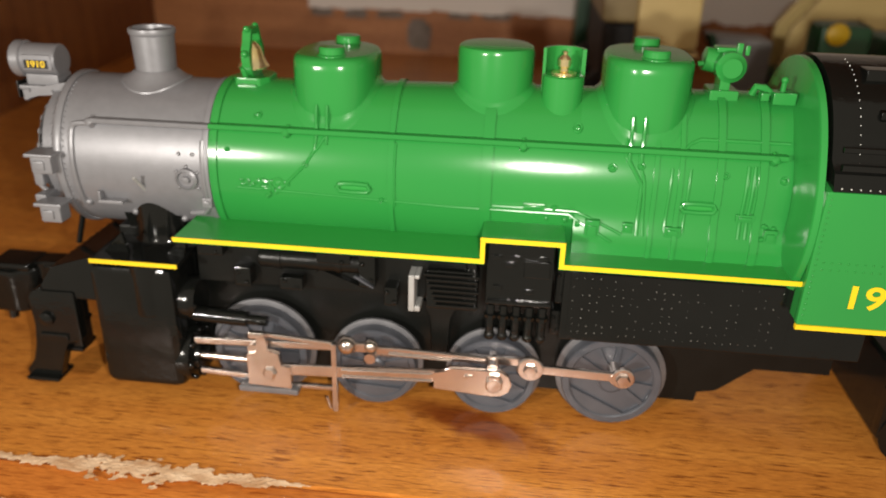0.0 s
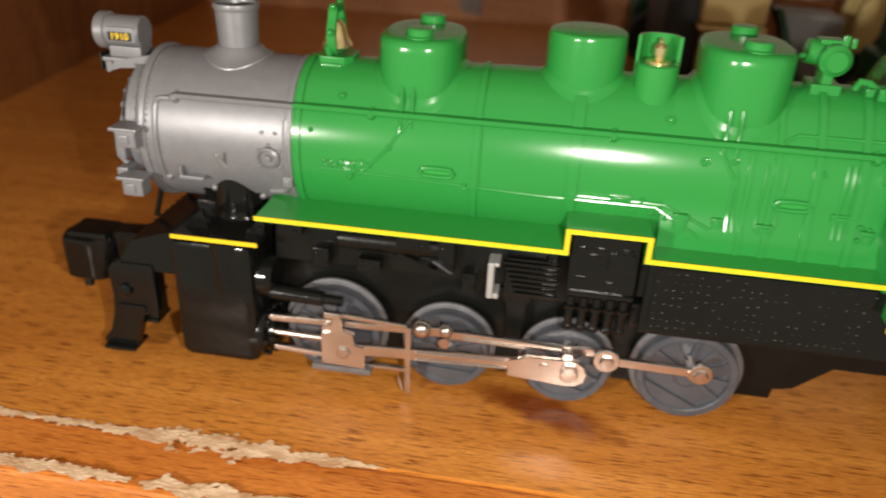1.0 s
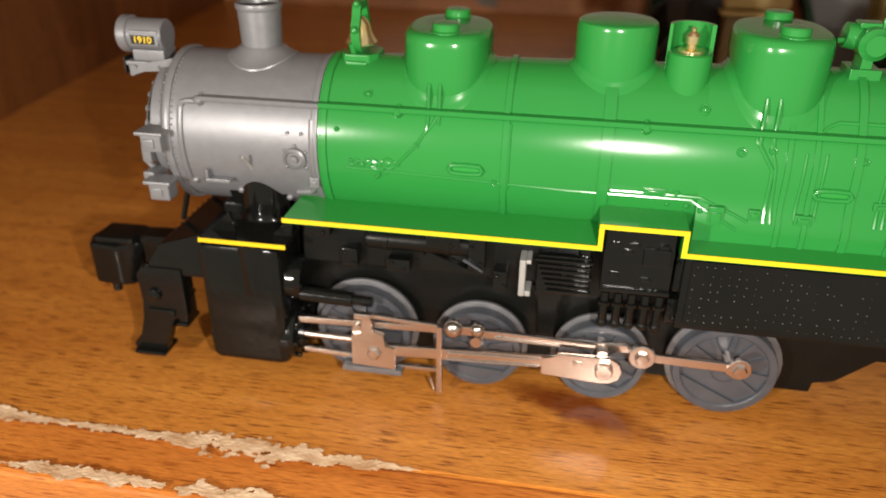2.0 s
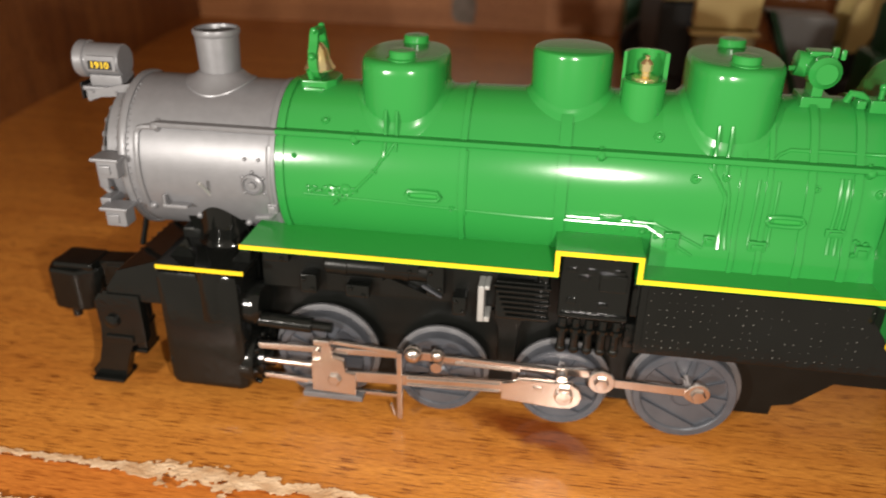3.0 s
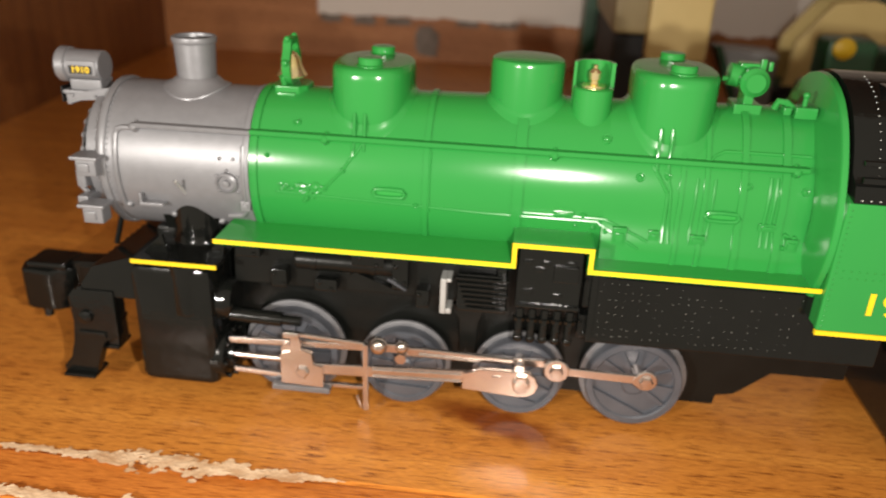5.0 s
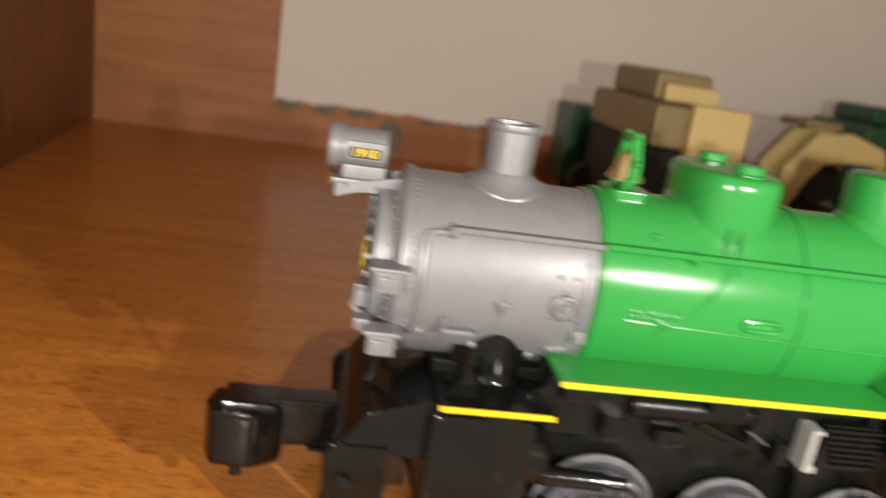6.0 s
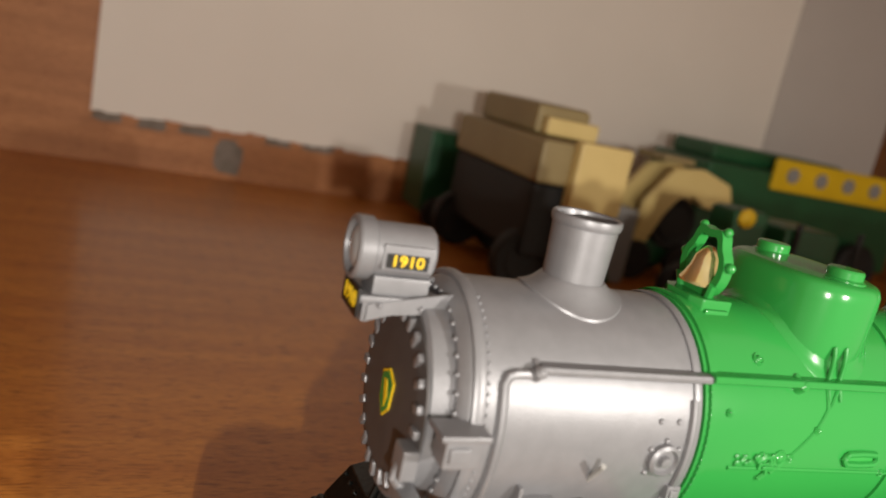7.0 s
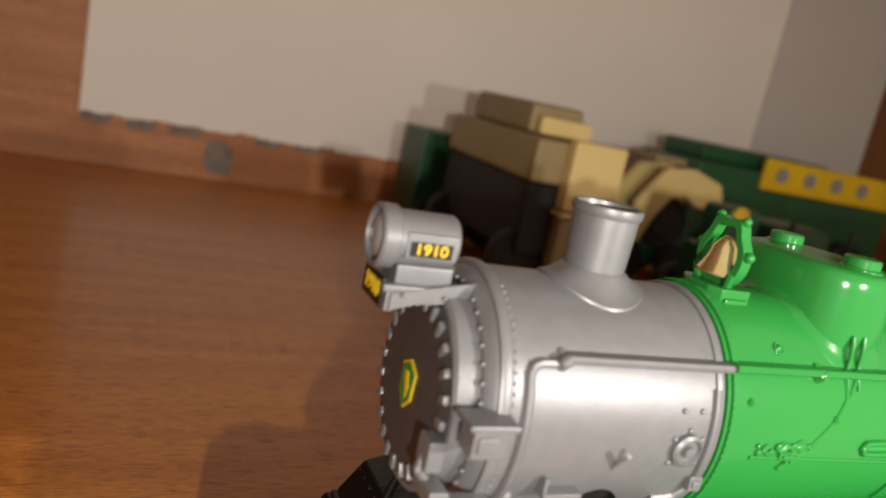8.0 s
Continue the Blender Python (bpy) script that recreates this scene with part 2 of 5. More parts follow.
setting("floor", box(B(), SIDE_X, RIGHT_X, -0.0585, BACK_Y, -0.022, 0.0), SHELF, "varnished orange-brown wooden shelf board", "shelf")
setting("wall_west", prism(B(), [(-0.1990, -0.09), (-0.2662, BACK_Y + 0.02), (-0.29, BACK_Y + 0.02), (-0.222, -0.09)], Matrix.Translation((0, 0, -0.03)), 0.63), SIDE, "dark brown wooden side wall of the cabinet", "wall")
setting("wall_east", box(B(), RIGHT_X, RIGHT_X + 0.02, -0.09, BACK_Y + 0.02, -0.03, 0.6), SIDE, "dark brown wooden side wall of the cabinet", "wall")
setting("wall_north", box(B(), SIDE_X, RIGHT_X, BACK_Y, BACK_Y + 0.02, -0.03, 0.6), BACK, "reddish wooden back board of the shelf", "wall")
# unseen board, added to keep room light off the back of the shelf
setting("ceiling", box(B(), SIDE_X, RIGHT_X, -0.09, BACK_Y, 0.52, 0.54), SIDE, "unseen dark wooden board added over the shelf to shade its back", "shelf")
setting("trim", box(B(), SIDE_X, RIGHT_X, -0.0795, -0.0587, -0.04, -0.0006, 0.0015), LIP, "reddish wooden front lip of the shelf", "trim")


def strip(name, y, width, seed, x0, x1, label):
    """Splintered edge along the shelf: ragged islands of pale crust thickest on the line y."""
    bm = B()
    dx, dy, reach = 0.0006, 0.0004, 0.0076
    nx, ny = int((x1 - x0) / dx), int(2 * reach / dy)
    cells = {}

    def corner(i, k):
        if (i, k) not in cells:
            x, v = x0 + i * dx, y - reach + k * dy
            cells[i, k] = bm.verts.new((x + 0.0004 * noise.noise((x * 900, v * 900, seed)), v + 0.0004 * noise.noise((x * 900, v * 900, seed + 4)),
                                        0.0004 + 0.0003 * abs(noise.noise((x * 500, v * 700, seed + 2)))))
        return cells[i, k]

    for i in range(nx):
        x = x0 + i * dx
        half = width * min(1.0, 9.0 * (x1 - x) / (x1 - x0)) * (0.30 + 1.9 * max(0.0, noise.noise((x * 26, seed, 0.5)) + 0.15))
        for k in range(ny):
            v = y - reach + k * dy
            mask = 0.42 - abs(v - y) / max(half, 1e-5) * 0.55 + 0.55 * noise.noise((x * 130, v * 190, seed)) + 0.35 * noise.noise((x * 420, v * 520, seed + 1))
            if mask > 0:
                bm.faces.new((corner(i, k), corner(i + 1, k), corner(i + 1, k + 1), corner(i, k + 1)))
    return setting(name, bm, CHIPPED, label, "trim")


strip("trim_chipped_inner", -0.0597, 0.0030, 3, -0.16, 0.084, "chipped pale splintered edge of the shelf board")
strip("trim_chipped_outer", -0.0775, 0.0026, 8, -0.16, 0.084, "chipped pale splintered edge of the front lip")


def back_card():
    """White card on the back board, its lower edge torn."""
    rng = random.Random(4)
    bm = B()
    x0, x1, n = -0.0945, RIGHT_X - 0.002, 220
    low, top = [], []
    for i in range(n + 1):
        x = x0 + (x1 - x0) * i / n
        z = 0.0435 + 0.003 * noise.noise((x * 40, 2, 0)) + 0.0022 * noise.noise((x * 140, 2, 3)) + 0.0012 * rng.uniform(-1, 1)
        low.append((x, z))
    outline = low + [(x1, 0.6), (x0, 0.6)]
    vs = [bm.verts.new((x, BACK_Y - 0.004, z)) for x, z in outline]
    vb = [bm.verts.new((x, BACK_Y - 0.0005, z)) for x, z in outline]
    bm.faces.new(vs)
    k = len(vs)
    for i in range(k):
        bm.faces.new((vs[i], vs[(i + 1) % k], vb[(i + 1) % k], vb[i]))
    return setting("wall_north_card", bm, WHITE, "off-white card lining the back board, torn along its lower edge", "wall panel")


back_card()


def torn_patch(x, z, w, h, seed):
    """A scrap of grey backing paper left on the wood below the card."""
    rng = random.Random(seed)
    ring = []
    for i in range(18):
        a = 2 * math.pi * i / 18
        k = rng.uniform(0.85, 1.1)
        c, d = math.cos(a), math.sin(a)
        ring.append((x + w * k * math.copysign(abs(c) ** 0.5, c), z + h * k * math.copysign(abs(d) ** 0.5, d)))
    return setting("trim_torn_paper", side_plate(B(), ring, BACK_Y - 0.0012, 0.0009), TORN, "scrap of torn grey paper on the back board", "paper scrap")


for i, (x, z, w, h) in enumerate(((-0.082, 0.0400, 0.011, 0.005), (-0.046, 0.0385, 0.012, 0.005), (0.020, 0.0200, 0.012, 0.015), (-0.010, 0.0390, 0.014, 0.004), (0.062, 0.0405, 0.012, 0.004), (0.10, 0.0410, 0.015, 0.004))):
    torn_patch(x, z, w, h, i)
# shade on the card's right end, put in as a greyer sheet
setting("wall_north_strip", box(B(), 0.606, RIGHT_X - 0.002, BACK_Y - 0.0085, BACK_Y - 0.0045, 0.05, 0.6), SHADED_CARD, "greyer strip carrying the shade on the card beside the side wall", "wall panel")

# ---- the toy locomotive: smokebox at low x, cab at high x, boiler axis at y = 0 ----
AXIS_Z, BOILER_R, SMOKE_R = 0.0735, 0.0237, 0.0229
FIREBOX_X = 0.1495  # from here to the cab the sides stand upright
SLIM = 0.87  # the boiler is a little narrower than it is high
loco = thing("toy_locomotive", "green and silver toy steam locomotive standing on a wooden shelf", "toy train")
FRONT = (-1, 0, 0)


def on_boiler(x, degrees, r=BOILER_R, lift=0.0):
    """A place on the boiler's skin; 0 degrees is the crown, 90 the side towards -y."""
    a = radians(degrees)
    if x > FIREBOX_X and r == BOILER_R:
        z = AXIS_Z + (r + lift) * math.cos(a)
        return Vector((x, upright(-SLIM * (r + lift) * math.sin(a), z, lift), z))
    return Vector((x, -SLIM * (r + lift) * math.sin(a), AXIS_Z + (r + lift) * math.cos(a)))


def crown(x, y):
    """Height of the boiler's skin over a point of the plan, with its rise towards the cab."""
    z = AXIS_Z + BOILER_R * math.sqrt(max(0.0, 1 - (y / (SLIM * BOILER_R)) ** 2))
    w = min(1.0, max(0.0, (z - 0.0880) / 0.0105))
    return z + 0.0036 * w * w * (3 - 2 * w) * min(1.0, max(0.0, (x - 0.05) / 0.15))


def saddle(bm, outline, steps):
    """A fillet round a dome's foot: the outline (x, y) grown by each step's width, that high above the skin."""
    cx, cy = sum(u for u, v in outline) / len(outline), sum(v for u, v in outline) / len(outline)
    rings = []
    for grow, h in steps:
        ring = []
        for u, v in outline:
            d = Vector((u - cx, v - cy))
            d *= (d.length + grow) / d.length
            ring.append(bm.verts.new((cx + d.x, cy + d.y, crown(cx + d.x, cy + d.y) + h)))
        rings.append(ring)
    n = len(outline)
    for a, b in zip(rings, rings[1:]):
        for k in range(n):
            bm.faces.new((a[k], a[(k + 1) % n], b[(k + 1) % n], b[k]))
    return bm


FOOT = ((0.0016, -0.0003), (0.0014, 0.0002), (0.0008, 0.0005), (0.0003, 0.0011), (0.0, 0.0020), (-0.0003, 0.0021))


def slim(bm):
    for v in bm.verts:
        v.co.y *= SLIM
    return bm


def upright(y, z, raised):
    """Bring the round skin out to the firebox's flat side, from the axis downwards."""
    w = min(1.0, max(0.0, (0.0725 - z) / 0.010))
    w = w * w * (3 - 2 * w)
    return y + (math.copysign(0.0229 + raised, y) - y) * w


def barrel(bm, x0, x1, r, n=96):
    """A stretch of the moulded boiler: round down to the running boards, with upright sides at the firebox."""
    turns = [radians(-132 + 264 * i / n) for i in range(n + 1)]
    section = [(SLIM * r * math.sin(a), AXIS_Z + r * math.cos(a)) for a in turns]
    if x1 > FIREBOX_X:
        side = [(upright(y, z, r - BOILER_R), z) for y, z in section if z > 0.0580]
        section = [(side[0][0], 0.0580)] + side + [(side[-1][0], 0.0580)]
    return prism(bm, section, Matrix.Translation((x0, 0, 0)) @ Matrix(((0, 0, 1, 0), (1, 0, 0, 0), (0, 1, 0, 0), (0, 0, 0, 1))), x1 - x0)


def shell(bm, x0, x1, r, n=96, round_edge=0.0006):
    return slim(lathe(bm, [(0, 0), (r - round_edge, 0), (r, round_edge), (r, x1 - x0 - round_edge), (r - round_edge, x1 - x0), (0, x1 - x0)],
                      (x0, 0, AXIS_Z), (1, 0, 0), n))


def hoop(bm, x, w, r, h=0.0004, n=96):
    return slim(lathe(bm, [(r - 0.001, -w / 2), (r + h * 0.6, -w / 2), (r + h, -w / 4), (r + h, w / 4), (r + h * 0.6, w / 2), (r - 0.001, w / 2)],
                      (x, 0, AXIS_Z), (1, 0, 0), n, closed=True))


def build_smokebox():
    sb = part("smokebox", shell(B(), 0.0005, 0.0465, SMOKE_R), SILVER, loco, "silver painted smokebox")
    part("front_band", hoop(B(), 0.0012, 0.0022, SMOKE_R, 0.0008), SILVER, sb)
    part("rear_band", hoop(B(), 0.0452, 0.0018, SMOKE_R, 0.0006), SILVER, sb)
    # stepped front with its dark round door
    bm = lathe(B(), [(SMOKE_R - 0.0002, 0), (SMOKE_R - 0.0008, 0.0012), (0.0205, 0.0022), (0.0192, 0.0022), (0.0190, 0.0060),
                     (0.0183, 0.0066), (0.0172, 0.0066), (0, 0.0066)], (0.0005, 0, AXIS_Z), FRONT, 72)
    part("smokebox_front", slim(bm), SILVER, sb)
    bm = lathe(B(), [(0.0172, 0), (0.0172, 0.0004), (0.0150, 0.0008), (0.0138, 0.0011), (0.0, 0.0014)], (-0.0061, 0, AXIS_Z), FRONT, 64)
    door = part("smokebox_door", bm, DARK_SILVER, sb, "dark graphite grey round door")
    bm0 = B()
    bead(bm0, (0, 0, 0), 0.00075)
    bolt_mesh = finish("bolt", bm0, SILVER)
    bm0 = B()
    box(bm0, -0.0009, 0.0009, -0.0008, 0.0008, -0.0014, 0.0014, 0.0003)
    clamp_mesh = finish("clamp", bm0, SILVER)
    for k in range(24):
        a = 2 * math.pi * k / 24
        ob = new("clamp", clamp_mesh)
        ob.parent = sb
        ob.location = (-0.0067, 0.0149 * math.sin(a), AXIS_Z + 0.0152 * math.cos(a))
        ob.rotation_euler = (-a, 0, 0)
    for k in range(40):
        a = 2 * math.pi * (k + 0.5) / 40
        ob = new("rivet", bolt_mesh)
        ob.parent = sb
        ob.scale = (0.7, 0.7, 0.7)
        ob.location = (-0.0018, 0.0202 * SLIM * math.sin(a), AXIS_Z + 0.0202 * math.cos(a))
    for k in range(36):
        ob = new("rivet", bolt_mesh)
        ob.parent = sb
        ob.scale = (0.45, 0.45, 0.45)
        ob.location = on_boiler(0.0028, 20 + 150 * k / 35, SMOKE_R)
    # badge on the door: a shield in green and yellow with a plain bar
    shield = [(-0.0033, 0.0030), (0, 0.0046), (0.0033, 0.0030), (0.0028, -0.0022), (0, -0.0046), (-0.0028, -0.0022)]
    to_front = Matrix.Translation((-0.0074, 0, AXIS_Z)) @ Matrix(((0, 0, -1, 0), (-1, 0, 0, 0), (0, 1, 0, 0), (0, 0, 0, 1)))
    badge = part("badge", prism(B(), shield, to_front, 0.0003), YELLOW, door, "small green and yellow shield badge")
    part("badge_field", prism(B(), [(u * 0.87, v * 0.89) for u, v in shield], to_front @ Matrix.Translation((0, 0, 0.0003)), 0.0001), GREEN, sb)
    part("badge_mark", prism(B(), [(-0.0014, 0.0022), (0.0002, 0.0024), (0.0015, -0.0002), (0.0006, -0.0026), (-0.0003, -0.0004)], to_front @ Matrix.Translation((0, 0, 0.0004)), 0.0001), YELLOW, sb)
    # hinge brackets and flag brackets on the near side
    for z0 in (0.0718, 0.0568):
        bm = box(B(), -0.0052, 0.0012, -0.0238, -0.0185, z0, z0 + 0.0052, 0.0006)
        box(bm, -0.0064, 0.0022, -0.0246, -0.0178, z0 + 0.0050, z0 + 0.0062, 0.0004)
        box(bm, -0.0044, -0.0008, -0.0243, -0.0230, z0 + 0.0012, z0 + 0.0040, 0.0004)
        part("lamp_bracket", bm, SILVER, sb)
    bm = box(B(), -0.0092, -0.0062, -0.0178, -0.0128, 0.0660, 0.0715, 0.0005)
    box(bm, -0.0085, -0.0050, -0.0200, -0.0120, 0.0610, 0.0640, 0.0005)
    tube(bm, [(-0.0075, -0.0150, 0.0635), (-0.0092, -0.0152, 0.0655), (-0.0085, -0.0150, 0.0680)], 0.0009)
    part("hinge", bm, SILVER, sb)
    # chimney with its flared foot
    prof = [(0.0058, 0.0040), (0.0060, 0.0090), (0.0062, 0.0130), (0.0065, 0.0133), (0.0067, 0.0140), (0.0066, 0.0149), (0.0063, 0.0151), (0.0057, 0.0149), (0.0053, 0.0120), (0.0047, 0.0020), (0, 0.0018)]
    bm = lathe(B(), [(r, h + (0.0009 if h > 0.01 else 0.0)) for r, h in prof], (0.0246, 0.0, 0.0947), (0, 0, 1), 48)
    saddle = [(0.0102, -0.0004, 0.0), (0.0100, 0.0004, 0.0), (0.0088, 0.0007, 0.0), (0.0076, 0.0010, 0.15), (0.0066, 0.0018, 0.45), (0.0060, 0.0028, 0.8), (0.0058, 0.0041, 1.0)]
    rings = []
    for r, h, flat in saddle:
        ring = []
        for k in range(48):
            u, v = r * math.cos(2 * math.pi * k / 48), r * math.sin(2 * math.pi * k / 48)
            skin = AXIS_Z + SMOKE_R * math.sqrt(1 - (v / (SLIM * SMOKE_R)) ** 2) + h
            ring.append(bm.verts.new((0.0246 + u, v, skin + (0.0987 - skin) * flat)))
        rings.append(ring)
    for a, b in zip(rings, rings[1:]):
        for k in range(48):
            bm.faces.new((a[k], a[(k + 1) % 48], b[(k + 1) % 48], b[k]))
    part("chimney", bm, SILVER, loco, "silver flared chimney, open at the top")
    # pipe frame on the side
    def ring_path(x, d0, d1, n=16):
        return [on_boiler(x, d0 + (d1 - d0) * i / n, SMOKE_R, 0.0002) for i in range(n + 1)]
    bm = tube(B(), [on_boiler(0.0115, 58, SMOKE_R, 0.0004), on_boiler(0.0076, 58.3, SMOKE_R, 0.0004), on_boiler(0.0062, 59.5, SMOKE_R, 0.0004)] + ring_path(0.0055, 63, 122), 0.0009)
    part("side_pipe", bm, SILVER, sb)
    bm = tube(B(), ring_path(0.0445, 66, 118) + [on_boiler(0.0425, 124, SMOKE_R, 0.0003), on_boiler(0.038, 126, SMOKE_R, 0.0003)], 0.0008)
    part("side_pipe", bm, SILVER, sb)
    bm = B()
    m = axis_matrix(on_boiler(0.0395, 94, SMOKE_R, -0.0003), on_boiler(0, 94, 1.0) - Vector((0, 0, AXIS_Z)))
    lathe(bm, [(0.0032, 0), (0.0032, 0.0012), (0.0026, 0.0016), (0.0022, 0.0009), (0.0012, 0.0009), (0.0010, 0.0018), (0, 0.0020)], m.translation, m.col[2].xyz, 24)
    for dx, dd in ((-0.003, -5), (0.0, -9), (0.0031, -5), (-0.002, -18), (0.002, -18), (0.0030, 7), (-0.0028, 7)):
        bead(bm, on_boiler(0.0395 + dx, 94 + dd, SMOKE_R), 0.0006)
    part("washout_plug", bm, SILVER, sb)
    # a small step and a pin standing out from the side
    bm = B()
    tube(bm, [(0.0250, -0.0230, 0.0722), (0.0258, -0.0186, 0.0670), (0.0258, -0.0180, 0.0664)], 0.0005)
    # the pin's gloss is put in as a paler colour than the smokebox
    part("pin", bm, PALE, sb)
    bm = B()
    a = on_boiler(0.0155, 116, SMOKE_R)
    box(bm, a.x - 0.0038, a.x + 0.0038, a.y - 0.0030, a.y + 0.002, a.z - 0.0006, a.z + 0.0004, 0.0002)
    box(bm, a.x - 0.0038, a.x - 0.0030, a.y - 0.0026, a.y + 0.002, a.z, a.z + 0.0030, 0.0002)
    part("step", bm, SILVER, sb)
    bm = B()
    for x, d in ((0.0205, 136), (0.0345, 136), (0.0068, 121), (0.0200, 130)):
        bead(bm, on_boiler(x, d, SMOKE_R), 0.0012)
    part("foot_bolt", bm, SILVER, sb)


build_smokebox()


def build_headlight():
    z = 0.0985
    bm = lathe(B(), [(0.0, 0.0), (0.0056, 0.0), (0.0061, 0.0006), (0.0061, 0.0135), (0.0069, 0.0140), (0.0070, 0.0172), (0.0066, 0.0178),
                     (0.0058, 0.0178), (0.0056, 0.0160), (0, 0.0160)], (-0.0022, 0, z), FRONT, 48)
    hl = part("headlight", bm, SILVER, loco, "silver cylindrical headlight with black number plates")
    part("lens", lathe(B(), [(0.0056, 0), (0.0045, 0.0012), (0.0025, 0.0019), (0, 0.0021)], (-0.0180, 0, z), FRONT, 40), LENS, hl, "clear round lens")
    bm = box(B(), -0.0152, -0.0022, -0.0048, 0.0048, z - 0.0092, z - 0.0048, 0.0006)
    box(bm, -0.0180, -0.0010, -0.0062, 0.0062, z - 0.0108, z - 0.0090, 0.0005)
    box(bm, -0.0170, -0.0150, -0.0060, 0.0060, z - 0.0150, z - 0.0090, 0.0005)
    side_plate(bm, [(-0.0160, z - 0.0108), (0.0060, z - 0.0062), (0.0060, z - 0.0128), (0.001, z - 0.0118), (-0.0105, z - 0.0128), (-0.0160, z - 0.0145)], -0.0066, 0.0010)
    side_plate(bm, [(-0.0160, z - 0.0108), (0.0060, z - 0.0062), (0.0060, z - 0.0128), (0.001, z - 0.0118), (-0.0105, z - 0.0128), (-0.0160, z - 0.0145)], 0.0056, 0.0010)
    for x in (-0.0135, -0.004):
        for y in (-0.0069, 0.0069):
            bead(bm, (x, y, z - 0.0108), 0.0006)
    part("bracket", bm, SILVER, hl)
    # raised panels with the number boards
    for s in (-1, 1):
        y = s * 0.0064
        bm = box(B(), -0.0146, -0.0030, min(y, y - s * 0.003), max(y, y - s * 0.003), z - 0.0030, z + 0.0026, 0.0004)
        part("number_panel", bm, SILVER, hl)
        bm = box(B(), -0.0138, -0.0043, min(y, y + s * 0.0002), max(y, y + s * 0.0002), z - 0.0024, z + 0.0008)
        part("number_plate", bm, DECAL, hl, "black number plate with yellow figures")
        m = Matrix.Translation((-0.0091, y + s * 0.00025, z - 0.0008)) @ Euler((radians(90), 0, 0 if s < 0 else radians(180))).to_matrix().to_4x4()
        writing("figures", "1910", 0.0034, m @ Matrix.Diagonal((1.12, 1, 1, 1)), YELLOW, hl)
    bm = box(B(), -0.0184, -0.0178, -0.0066, 0.0066, z - 0.0140, z - 0.0076, 0.0002)
    part("number_plate", bm, DECAL, hl, "black number plate with yellow figures")
    m = Matrix.Translation((-0.01850, 0, z - 0.0108)) @ Euler((radians(90), 0, radians(-90))).to_matrix().to_4x4()
    writing("figures", "1910", 0.0050, m, YELLOW, hl)
    k = 0.78
    hl.matrix_basis = Matrix.Translation((-0.0118, 0, 0.0998)) @ Matrix.Scale(k, 4) @ Matrix.Translation((0.0110, 0, -z))


build_headlight()


def raise_top(obs, low, high, x0, x1, rise):
    """The boiler rises towards the cab: lift what lies above low, fully from high upwards, growing from x0 to x1."""
    for ob in obs:
        for v in ob.data.vertices:
            w = min(1.0, max(0.0, (v.co.z - low) / (high - low)))
            v.co.z += rise * w * w * (3 - 2 * w) * min(1.0, max(0.0, (v.co.x - x0) / (x1 - x0)))
        ob.data.update()


